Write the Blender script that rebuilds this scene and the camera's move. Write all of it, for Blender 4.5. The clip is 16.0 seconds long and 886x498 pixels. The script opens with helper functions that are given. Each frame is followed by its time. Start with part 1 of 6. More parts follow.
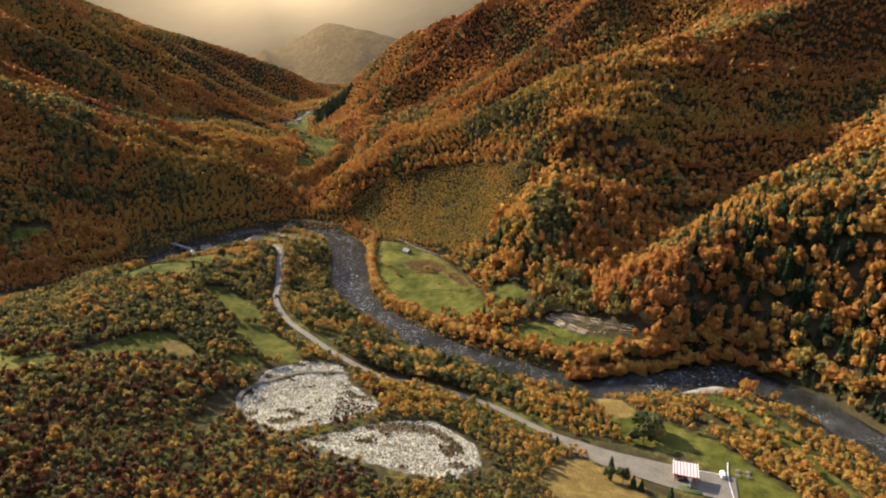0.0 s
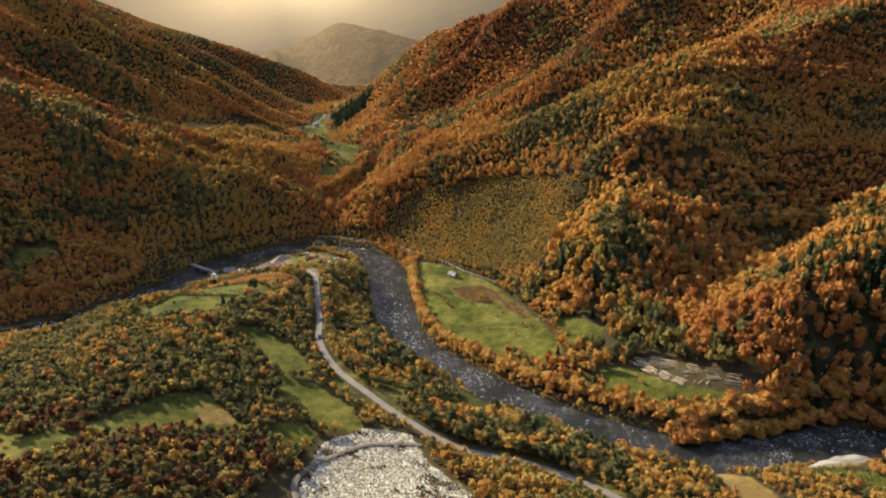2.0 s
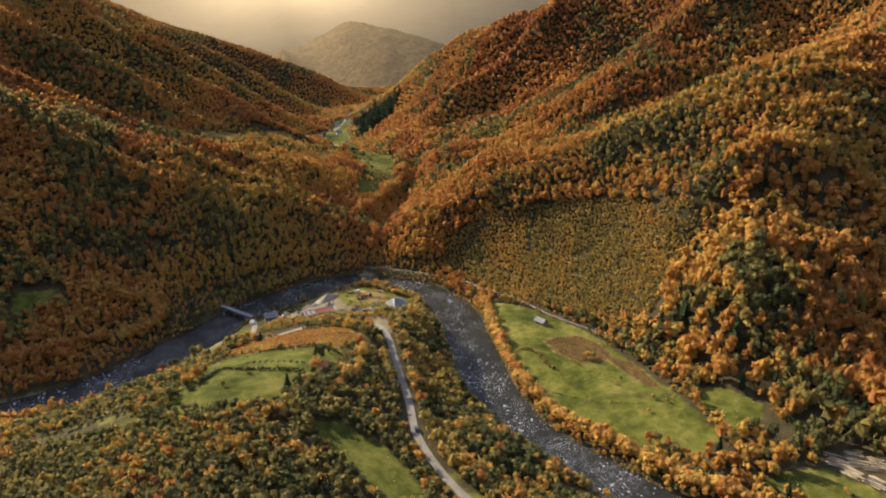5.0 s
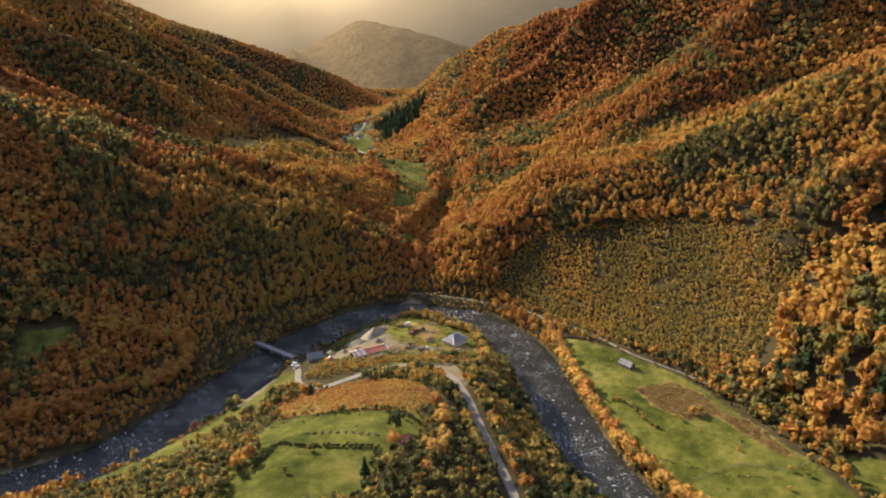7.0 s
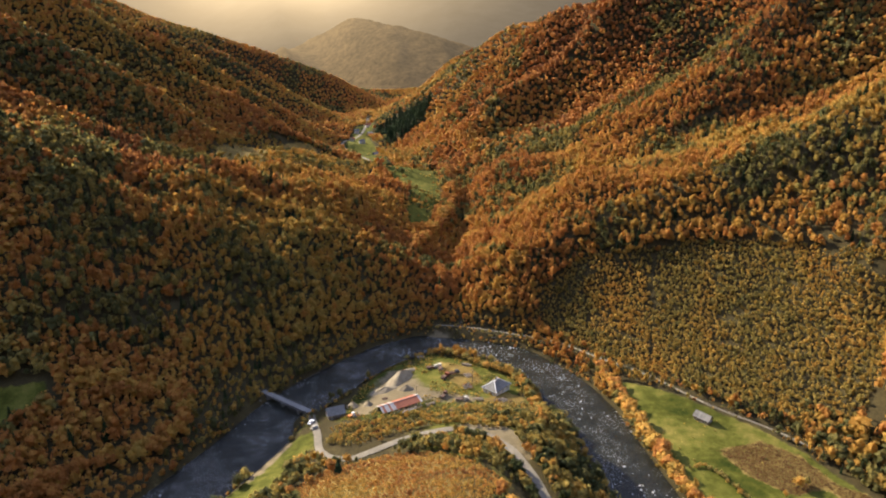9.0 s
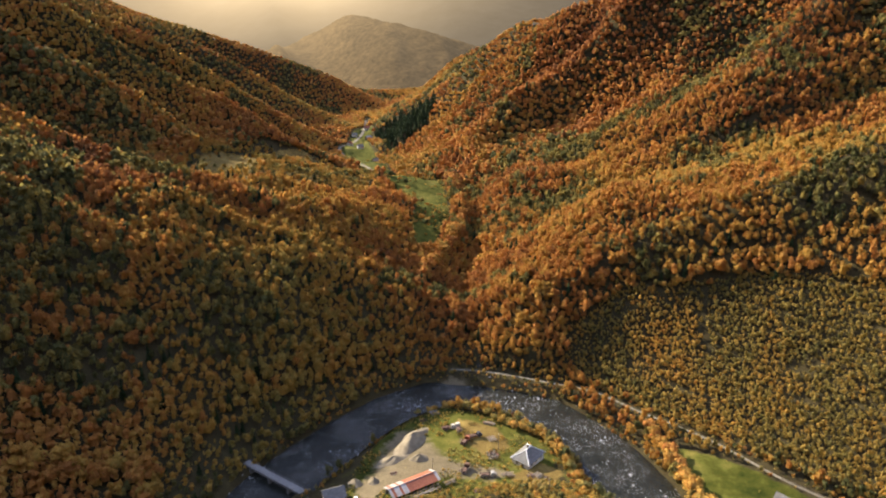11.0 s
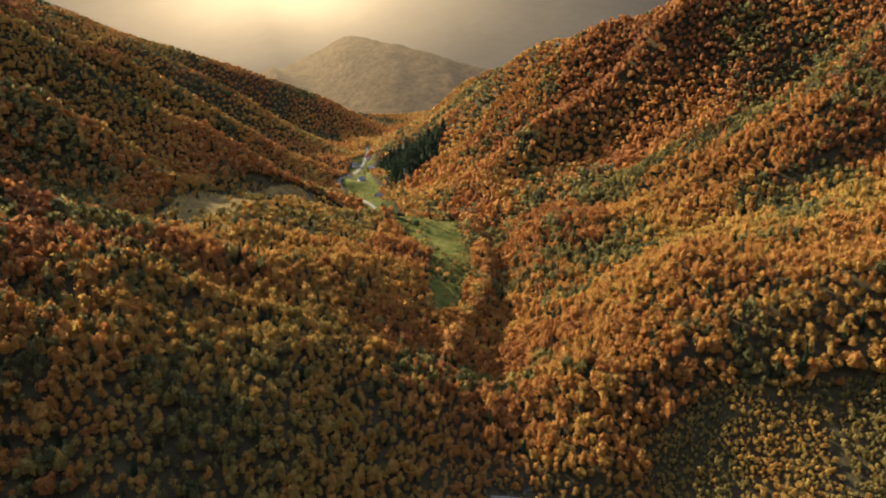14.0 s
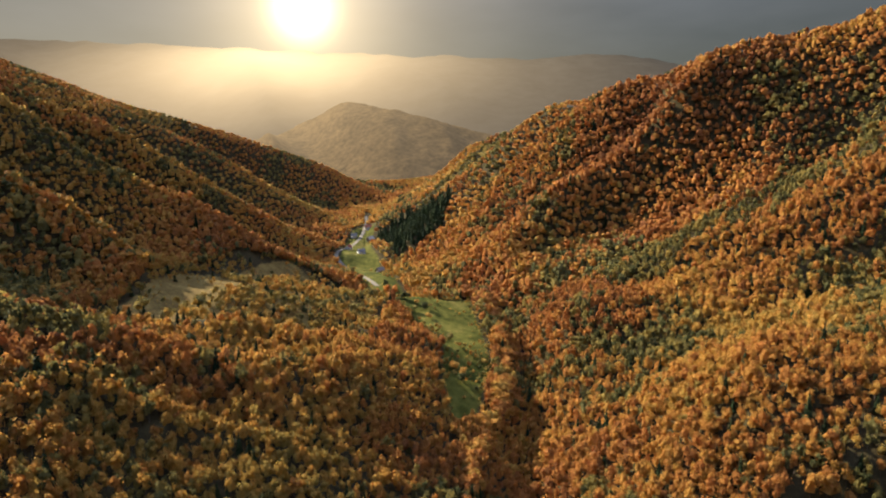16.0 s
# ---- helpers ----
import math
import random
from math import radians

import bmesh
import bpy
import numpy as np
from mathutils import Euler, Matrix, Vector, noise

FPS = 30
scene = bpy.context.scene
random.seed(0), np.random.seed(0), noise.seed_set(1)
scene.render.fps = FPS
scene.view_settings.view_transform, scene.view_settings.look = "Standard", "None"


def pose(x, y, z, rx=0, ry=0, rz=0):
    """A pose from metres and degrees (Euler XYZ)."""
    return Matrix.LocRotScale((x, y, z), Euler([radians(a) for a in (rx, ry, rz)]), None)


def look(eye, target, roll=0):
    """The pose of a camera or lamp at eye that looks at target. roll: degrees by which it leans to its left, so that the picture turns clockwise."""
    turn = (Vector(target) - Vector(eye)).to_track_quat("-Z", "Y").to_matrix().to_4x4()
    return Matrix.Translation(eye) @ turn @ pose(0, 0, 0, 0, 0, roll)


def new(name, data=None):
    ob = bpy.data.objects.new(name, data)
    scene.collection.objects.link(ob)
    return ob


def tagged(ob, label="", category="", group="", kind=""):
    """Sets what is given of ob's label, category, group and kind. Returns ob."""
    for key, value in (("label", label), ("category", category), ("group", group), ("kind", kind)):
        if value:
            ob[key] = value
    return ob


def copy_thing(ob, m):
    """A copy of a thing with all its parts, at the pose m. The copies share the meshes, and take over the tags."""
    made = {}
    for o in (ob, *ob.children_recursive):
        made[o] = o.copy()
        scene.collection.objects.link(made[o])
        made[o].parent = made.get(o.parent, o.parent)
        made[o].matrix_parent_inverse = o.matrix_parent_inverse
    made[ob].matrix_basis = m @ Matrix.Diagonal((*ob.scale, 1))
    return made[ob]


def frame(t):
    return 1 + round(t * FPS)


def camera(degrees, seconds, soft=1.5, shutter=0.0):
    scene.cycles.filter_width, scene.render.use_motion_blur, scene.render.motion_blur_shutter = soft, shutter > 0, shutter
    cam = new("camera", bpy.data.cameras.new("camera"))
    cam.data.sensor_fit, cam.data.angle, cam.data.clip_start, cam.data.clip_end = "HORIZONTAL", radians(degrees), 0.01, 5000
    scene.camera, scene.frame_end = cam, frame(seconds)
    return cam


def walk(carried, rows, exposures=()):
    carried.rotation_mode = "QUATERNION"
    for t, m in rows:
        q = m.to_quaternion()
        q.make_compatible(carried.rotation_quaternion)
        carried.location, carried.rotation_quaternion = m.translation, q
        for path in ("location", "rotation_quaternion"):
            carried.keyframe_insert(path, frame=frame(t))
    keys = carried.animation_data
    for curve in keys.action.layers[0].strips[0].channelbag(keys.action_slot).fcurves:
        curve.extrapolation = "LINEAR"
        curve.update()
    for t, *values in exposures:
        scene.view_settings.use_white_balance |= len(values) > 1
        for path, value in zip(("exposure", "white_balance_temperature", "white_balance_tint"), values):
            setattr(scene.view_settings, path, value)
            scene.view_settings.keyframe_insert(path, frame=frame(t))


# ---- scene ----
cam = camera(68.5, 16.0, 2.0)
EXPOSURE, SUN_POWER, SKY, CLOUD = 1.58, 5.0, 0.006, 0.48
PATH = [
    (0, (0.998, 1.183, 199.688), (0.974, 3.093, 199.094), 0.2),
    (0.5, (-9.348, 17.838, 199.749), (-9.373, 19.748, 199.154), 0.3),
    (1, (-19.754, 34.565, 199.833), (-19.782, 36.474, 199.239), 0.2),
    (1.5, (-30.314, 51.369, 199.931), (-30.343, 53.278, 199.337), 0.2),
    (2, (-41.074, 68.27, 200.021), (-41.108, 70.18, 199.427), 0.2),
    (2.5, (-51.996, 85.107, 200.094), (-52.032, 87.016, 199.5), 0.2),
    (3, (-63.052, 101.816, 200.153), (-63.087, 103.725, 199.557), 0.1),
    (3.5, (-74.25, 118.486, 200.202), (-74.284, 120.394, 199.606), 0.1),
    (4, (-85.502, 135.19, 200.226), (-85.53, 137.099, 199.63), 0.1),
    (6.5, (-142.563, 217.714, 200.617), (-142.583, 219.623, 200.022), 0.3),
    (7, (-153.685, 233.835, 200.602), (-153.709, 235.744, 200.006), 0.3),
    (7.5, (-163.962, 250.002, 200.559), (-163.991, 251.911, 199.964), 0.3),
    (8, (-172.492, 266.366, 200.511), (-172.507, 268.276, 199.915), 0.1),
    (10.5, (-192.732, 352.709, 200.507), (-192.708, 354.615, 199.9), 0.4),
    (11, (-195.645, 370.024, 200.482), (-195.623, 371.93, 199.876), 0.3),
    (11.5, (-198.464, 387.247, 200.445), (-198.443, 389.152, 199.837), 0.4),
    (12, (-201.406, 404.453, 200.409), (-201.384, 406.358, 199.801), 0.4),
    (12.5, (-204.443, 421.682, 200.37), (-204.418, 423.587, 199.762), 0.4),
    (13, (-207.498, 438.965, 200.323), (-207.47, 440.871, 199.717), 0.3),
    (13.5, (-210.483, 456.343, 200.277), (-210.453, 458.254, 199.688), 0.4),
    (14, (-213.403, 473.84, 200.23), (-213.371, 475.764, 199.683), 0.3),
    (14.5, (-216.296, 491.475, 200.171), (-216.262, 493.411, 199.67), 0.3),
    (15, (-219.171, 509.094, 200.111), (-219.136, 511.041, 199.656), 0.2),
    (15.5, (-221.938, 526.656, 200.073), (-221.899, 528.614, 199.666), -0.0),
    (16, (-224.568, 544.129, 200.057), (-224.524, 546.095, 199.694), -0.3),
]
S = 0.94
walk(cam, [(t, look(Vector(eye) * S, Vector(target) * S, roll)) for t, eye, target, roll in PATH], [(0, EXPOSURE - 0.22), (4, EXPOSURE - 0.18), (8, EXPOSURE - 0.12), (12, EXPOSURE), (16, EXPOSURE - 0.06)])

# ---- light: hazy sky, a low sun ahead to the left, the haze bright about the sun's quarter ----
SUN_AZIMUTH, SUN_HEIGHT = -50.0, 28.0
world = bpy.data.worlds.new("sky")
scene.world = world
world.use_nodes = True
wn, wl = world.node_tree.nodes, world.node_tree.links
wn.clear()
w_out, w_back = wn.new("ShaderNodeOutputWorld"), wn.new("ShaderNodeBackground")
sky = wn.new("ShaderNodeTexSky")
sky.sky_type, sky.sun_disc = "NISHITA", False
sky.sun_elevation, sky.sun_rotation = radians(SUN_HEIGHT), radians(SUN_AZIMUTH)
sky.air_density, sky.dust_density, sky.ozone_density = 1.0, 1.0, 1.0
w_co = wn.new("ShaderNodeTexCoord")
w_dot = wn.new("ShaderNodeVectorMath")
w_dot.operation = "DOT_PRODUCT"
w_dot.inputs[1].default_value = (-0.1753, 0.9700, 0.1686)
wl.new(w_co.outputs["Generated"], w_dot.inputs[0])


def w_math(op, a, b):
    n = wn.new("ShaderNodeMath")
    n.operation = op
    for k, v in enumerate((a, b)):
        if isinstance(v, (int, float)):
            n.inputs[k].default_value = v
        else:
            wl.new(v, n.inputs[k])
    return n.outputs[0]


facing = w_math("MAXIMUM", w_dot.outputs["Value"], 0.0)
halo = w_math("ADD", w_math("MULTIPLY", w_math("POWER", facing, 1700.0), 1.1),
              w_math("ADD", w_math("MULTIPLY", w_math("POWER", facing, 160.0), 0.24), w_math("MULTIPLY", w_math("POWER", facing, 24.0), 0.12)))
w_haze = wn.new("ShaderNodeMixRGB")
w_haze.blend_type = "ADD"
w_haze.inputs[0].default_value = 1.0
w_tint = wn.new("ShaderNodeMixRGB")
w_tint.blend_type = "MULTIPLY"
w_tint.inputs[0].default_value = 1.0
w_tint.inputs[1].default_value = (1.0, 0.76, 0.44, 1)
wl.new(halo, w_tint.inputs[2])
w_sky = wn.new("ShaderNodeMixRGB")
w_sky.blend_type = "MULTIPLY"
w_sky.inputs[0].default_value = 1.0
w_sky.inputs[2].default_value = (SKY, SKY * 0.95, SKY * 0.84, 1)
wl.new(sky.outputs[0], w_sky.inputs[1])
wl.new(w_sky.outputs[0], w_haze.inputs[1])
wl.new(w_tint.outputs[0], w_haze.inputs[2])
# a broken cloud deck, greyer towards the horizon and lighter overhead
w_sep = wn.new("ShaderNodeSeparateXYZ")
wl.new(w_co.outputs["Generated"], w_sep.inputs[0])
w_noise = wn.new("ShaderNodeTexNoise")
w_noise.inputs["Scale"].default_value, w_noise.inputs["Detail"].default_value = 5.0, 5.0
w_map = wn.new("ShaderNodeMapping")
w_map.inputs["Scale"].default_value = (1.0, 1.0, 3.5)
wl.new(w_co.outputs["Generated"], w_map.inputs["Vector"])
wl.new(w_map.outputs["Vector"], w_noise.inputs["Vector"])
height = w_math("MAXIMUM", w_sep.outputs["Z"], 0.0)
deck = w_math("MULTIPLY", w_math("ADD", w_math("MULTIPLY", w_math("MULTIPLY", height, height), CLOUD), 0.016), w_math("ADD", w_math("MULTIPLY", w_noise.outputs["Fac"], 1.3), 0.35))
w_deck = wn.new("ShaderNodeMixRGB")
w_deck.blend_type = "MULTIPLY"
w_deck.inputs[0].default_value = 1.0
w_tone = wn.new("ShaderNodeMixRGB")
w_tone.inputs[1].default_value, w_tone.inputs[2].default_value = (1.0, 0.93, 0.80, 1), (0.74, 0.93, 1.62, 1)
wl.new(w_math("MINIMUM", w_math("MULTIPLY", height, 1.3), 1.0), w_tone.inputs[0])
wl.new(w_tone.outputs[0], w_deck.inputs[1])
wl.new(deck, w_deck.inputs[2])
w_all = wn.new("ShaderNodeMixRGB")
w_all.blend_type = "ADD"
w_all.inputs[0].default_value = 1.0
wl.new(w_haze.outputs[0], w_all.inputs[1])
wl.new(w_deck.outputs[0], w_all.inputs[2])
wl.new(w_all.outputs[0], w_back.inputs["Color"])
w_back.inputs["Strength"].default_value = 1.0
wl.new(w_back.outputs[0], w_out.inputs["Surface"])

sun = new("sun", bpy.data.lights.new("sun", "SUN"))
sun.data.energy, sun.data.angle, sun.data.color = SUN_POWER, radians(0.6), (1.0, 0.90, 0.75)
_a, _e = radians(SUN_AZIMUTH), radians(SUN_HEIGHT)
sun.matrix_world = look((900 * math.sin(_a) * math.cos(_e), 900 * math.cos(_a) * math.cos(_e), 900 * math.sin(_e)), (0, 0, 0))


# ---- materials ----
def material(name, rough=0.8, metal=0.0):
    m = bpy.data.materials.new(name)
    m.use_nodes = True
    b = m.node_tree.nodes["Principled BSDF"]
    b.inputs["Roughness"].default_value, b.inputs["Metallic"].default_value = rough, metal
    b.inputs["Specular IOR Level"].default_value = 0.25
    return m, m.node_tree.nodes, m.node_tree.links, b


def noise_node(n, l, scale, detail=4.0, rough=0.6, where="Object", stretch=None):
    co = n.new("ShaderNodeTexCoord")
    tex = n.new("ShaderNodeTexNoise")
    tex.inputs["Scale"].default_value, tex.inputs["Detail"].default_value, tex.inputs["Roughness"].default_value = scale, detail, rough
    if stretch:
        mp = n.new("ShaderNodeMapping")
        mp.inputs["Scale"].default_value = stretch
        l.new(co.outputs[where], mp.inputs["Vector"])
        l.new(mp.outputs["Vector"], tex.inputs["Vector"])
    else:
        l.new(co.outputs[where], tex.inputs["Vector"])
    return tex.outputs["Fac"]


def ramp(n, l, fac, stops):
    r = n.new("ShaderNodeValToRGB")
    e = r.color_ramp.elements
    while len(e) < len(stops):
        e.new(0.5)
    for k, (p, c) in enumerate(stops):
        e[k].position, e[k].color = p, (*c, 1)
    l.new(fac, r.inputs[0])
    return r.outputs[0]


def mix(n, l, fac, a, b, mode="MIX"):
    m = n.new("ShaderNodeMixRGB")
    m.blend_type = mode
    for k, v in enumerate((fac, a, b)):
        if isinstance(v, (int, float)):
            m.inputs[k].default_value = v
        elif isinstance(v, tuple):
            m.inputs[k].default_value = (*v, 1)
        else:
            l.new(v, m.inputs[k])
    return m.outputs[0]


def bump(n, l, b, height, strength, distance):
    u = n.new("ShaderNodeBump")
    u.inputs["Strength"].default_value, u.inputs["Distance"].default_value = strength, distance
    l.new(height, u.inputs["Height"])
    l.new(u.outputs[0], b.inputs["Normal"])


def plain(name, dark, light, scale, rough=0.8, metal=0.0, relief_size=0.0, stretch=None):
    """A surface that wanders between two tones at two sizes, with fine relief."""
    m, n, l, b = material(name, rough, metal)
    small, large = noise_node(n, l, scale, 5, 0.65, stretch=stretch), noise_node(n, l, scale * 0.13, 3)
    both = mix(n, l, 0.5, small, large)
    l.new(ramp(n, l, both, [(0.32, dark), (0.68, light)]), b.inputs["Base Color"])
    if relief_size:
        bump(n, l, b, small, 0.6, relief_size)
    return m


def foliage(name, stops, clear=0.36):
    """Leaves: each tree its own tone, each spray a little off it; light comes through them."""
    m, n, l, b = material(name, 0.9)
    b.inputs["Specular IOR Level"].default_value = 0.08
    at = n.new("ShaderNodeAttribute")
    at.attribute_name = "tone"
    geo = n.new("ShaderNodeNewGeometry")
    mm = n.new("ShaderNodeMath")
    mm.operation = "MULTIPLY_ADD"
    mm.inputs[1].default_value, mm.inputs[2].default_value = 0.11, -0.055
    l.new(geo.outputs["Random Per Island"], mm.inputs[0])
    ad = n.new("ShaderNodeMath")
    ad.operation = "ADD"
    l.new(at.outputs["Fac"], ad.inputs[0])
    l.new(mm.outputs[0], ad.inputs[1])
    c = ramp(n, l, ad.outputs[0], stops)
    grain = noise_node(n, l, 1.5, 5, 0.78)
    # random grain in the leaf colour, also imitating lit and dark leaf clusters
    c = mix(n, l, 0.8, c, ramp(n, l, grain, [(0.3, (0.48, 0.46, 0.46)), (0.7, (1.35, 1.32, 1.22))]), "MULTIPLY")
    bump(n, l, b, grain, 1.0, 1.6)
    l.new(c, b.inputs["Base Color"])
    tr = n.new("ShaderNodeBsdfTranslucent")
    l.new(c, tr.inputs["Color"])
    ms = n.new("ShaderNodeMixShader")
    ms.inputs[0].default_value = clear
    out = n["Material Output"]
    l.new(b.outputs[0], ms.inputs[1])
    l.new(tr.outputs[0], ms.inputs[2])
    l.new(ms.outputs[0], out.inputs["Surface"])
    return m


AUTUMN = [(0.0, (0.085, 0.040, 0.020)), (0.09, (0.19, 0.084, 0.034)), (0.2, (0.34, 0.142, 0.052)), (0.38, (0.55, 0.24, 0.062)), (0.56, (0.61, 0.36, 0.078)),
          (0.70, (0.41, 0.305, 0.080)), (0.85, (0.165, 0.158, 0.058)), (1.0, (0.065, 0.078, 0.028))]
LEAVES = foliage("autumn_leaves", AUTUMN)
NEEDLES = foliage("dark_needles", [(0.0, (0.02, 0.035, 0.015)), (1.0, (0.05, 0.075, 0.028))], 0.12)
BARK = plain("bark", (0.05, 0.035, 0.025), (0.16, 0.12, 0.09), 3.0, 0.9, 0, 0.05)


def ground_material():
    """Leaf litter, grass, rusty grass and bare sand, mixed by the ground's cover."""
    m, n, l, b = material("ground_cover", 0.95)
    b.inputs["Specular IOR Level"].default_value = 0.03
    at = n.new("ShaderNodeAttribute")
    at.attribute_name = "cover"
    sep = n.new("ShaderNodeSeparateColor")
    l.new(at.outputs["Color"], sep.inputs[0])
    fine, mid, wide = noise_node(n, l, 1.1, 6, 0.7), noise_node(n, l, 0.16, 5, 0.65), noise_node(n, l, 0.022, 4)
    litter = ramp(n, l, mix(n, l, 0.5, fine, mid), [(0.3, (0.022, 0.018, 0.010)), (0.55, (0.055, 0.042, 0.018)), (0.75, (0.10, 0.082, 0.03))])
    grass = ramp(n, l, mix(n, l, 0.6, mid, wide), [(0.37, (0.024, 0.032, 0.006)), (0.46, (0.056, 0.058, 0.010)), (0.54, (0.098, 0.094, 0.018)), (0.64, (0.175, 0.138, 0.034))])
    grass = mix(n, l, 0.5, grass, ramp(n, l, fine, [(0.3, (0.6, 0.6, 0.6)), (0.7, (1.2, 1.2, 1.2))]), "MULTIPLY")
    rust = ramp(n, l, mix(n, l, 0.5, fine, mid), [(0.3, (0.065, 0.042, 0.013)), (0.5, (0.155, 0.102, 0.03)), (0.7, (0.30, 0.215, 0.064))])
    sand = ramp(n, l, mix(n, l, 0.5, fine, mid), [(0.3, (0.085, 0.066, 0.036)), (0.7, (0.21, 0.162, 0.092))])

    def edge(ch):
        e = n.new("ShaderNodeMath")
        e.operation = "ADD"
        l.new(sep.outputs[ch], e.inputs[0])
        w = n.new("ShaderNodeMath")
        w.operation = "MULTIPLY_ADD"
        l.new(mid, w.inputs[0])
        w.inputs[1].default_value, w.inputs[2].default_value = 0.7, -0.35
        l.new(w.outputs[0], e.inputs[1])
        return ramp(n, l, e.outputs[0], [(0.42, (0, 0, 0)), (0.58, (1, 1, 1))])
    c = mix(n, l, edge(0), litter, grass)
    c = mix(n, l, edge(1), c, rust)
    c = mix(n, l, edge(2), c, sand)
    l.new(c, b.inputs["Base Color"])
    bump(n, l, b, fine, 0.8, 0.35)
    return m


GROUND = ground_material()
ROAD = plain("pale_road", (0.10, 0.084, 0.06), (0.20, 0.168, 0.12), 0.9, 0.9, 0, 0.03)
DIRT = plain("brown_dirt", (0.075, 0.06, 0.04), (0.17, 0.14, 0.095), 0.9, 0.95, 0, 0.04)
TRACK = plain("dirt_track", (0.11, 0.092, 0.062), (0.23, 0.195, 0.135), 0.9, 0.95, 0, 0.04)


def water_material():
    m, n, l, b = material("river_water", 0.12)
    b.inputs["IOR"].default_value = 1.33
    b.inputs["Specular IOR Level"].default_value = 0.5
    big, fine, rip = noise_node(n, l, 0.045, 5, 0.65), noise_node(n, l, 3.0, 2, 0.5), noise_node(n, l, 0.9, 4, 0.65)
    riffle = ramp(n, l, big, [(0.43, (0, 0, 0)), (0.58, (1, 1, 1))])
    crest = ramp(n, l, fine, [(0.635, (0, 0, 0)), (0.67, (1, 1, 1))])
    # white specks: riffle crests, and sun glints painted into the colour
    foam_glints = mix(n, l, 1.0, crest, riffle, "MULTIPLY")
    deep = ramp(n, l, mix(n, l, 0.5, big, rip), [(0.35, (0.008, 0.009, 0.007)), (0.65, (0.028, 0.027, 0.020))])
    l.new(mix(n, l, foam_glints, deep, (0.80, 0.77, 0.70)), b.inputs["Base Color"])
    l.new(ramp(n, l, foam_glints, [(0, (0.09,) * 3), (1, (0.7,) * 3)]), b.inputs["Roughness"])
    bump(n, l, b, mix(n, l, 0.5, fine, rip), 0.45, 0.6)
    return m


RIVER_WATER = water_material()


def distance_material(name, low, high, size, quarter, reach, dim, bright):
    """Far hills kilometres off: wooded tones, with sunlit haze painted on as glow, brightest in the sun's quarter."""
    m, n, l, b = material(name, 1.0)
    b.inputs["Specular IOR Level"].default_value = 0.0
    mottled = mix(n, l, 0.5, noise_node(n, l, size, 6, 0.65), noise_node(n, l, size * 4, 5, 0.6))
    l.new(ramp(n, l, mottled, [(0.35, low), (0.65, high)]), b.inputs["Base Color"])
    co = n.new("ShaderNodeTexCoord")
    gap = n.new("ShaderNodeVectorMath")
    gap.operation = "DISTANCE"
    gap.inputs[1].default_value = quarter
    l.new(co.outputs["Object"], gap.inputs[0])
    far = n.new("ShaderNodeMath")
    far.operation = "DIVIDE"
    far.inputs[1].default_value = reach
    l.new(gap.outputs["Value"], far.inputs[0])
    # painted haze: emission that fades with distance from the quarter point
    haze_glow = ramp(n, l, far.outputs[0], [(0.0, bright)] + [(p, tuple(q * a + (1 - q) * c for a, c in zip(bright, dim))) for p, q in ((0.12, 0.8), (0.3, 0.36), (0.55, 0.1))] + [(1.0, dim)])
    haze_glow.node.color_ramp.interpolation = "B_SPLINE"
    l.new(haze_glow, b.inputs["Emission Color"])
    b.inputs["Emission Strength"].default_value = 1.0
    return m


# both carry the haze's glow in their emission over the wooded tones
FAR_RIDGE = distance_material("far_ridge_woods_haze_glow", (0.008, 0.009, 0.009), (0.022, 0.021, 0.018), 0.004, (-980, 3950, 560), 2300, (0.011, 0.011, 0.011), (0.62, 0.45, 0.25))
FAR_HILL = distance_material("far_hill_woods_haze_glow", (0.012, 0.009, 0.004), (0.09, 0.058, 0.024), 0.02, (-620, 2400, 430), 1100, (0.020, 0.016, 0.012), (0.20, 0.14, 0.075))


# ---- terrain: a relief drawn by its spurs, gullies, streams and terraces ----
WATER = 1.0
RIVER = [(-560, 330), (-470, 395), (-400, 432), (-345, 455), (-306, 483), (-285, 516), (-268, 552), (-254, 590), (-234, 622),
         (-207, 655), (-175, 673), (-142, 666), (-114, 634), (-97, 597), (-89, 545), (-79, 492), (-62, 446), (-36, 416),
         (-8, 385), (38, 350), (80, 333), (120, 341), (155, 353), (180, 343), (198, 320), (207, 290), (216, 252), (236, 190),
         (275, 110), (330, 0), (400, -150), (480, -400)]
STREAM = [(-160, 672), (-157, 720), (-166, 795), (-154, 855), (-146, 905), (-146, 965), (-156, 1020), (-190, 1070), (-222, 1130), (-250, 1200), (-276, 1296),
          (-300, 1400), (-312, 1480), (-305, 1560), (-285, 1640), (-240, 1700)]
STREAM_Z = [2, 10, 21, 27, 31, 37, 42, 46, 49, 51, 53, 54, 57, 60, 66, 80]

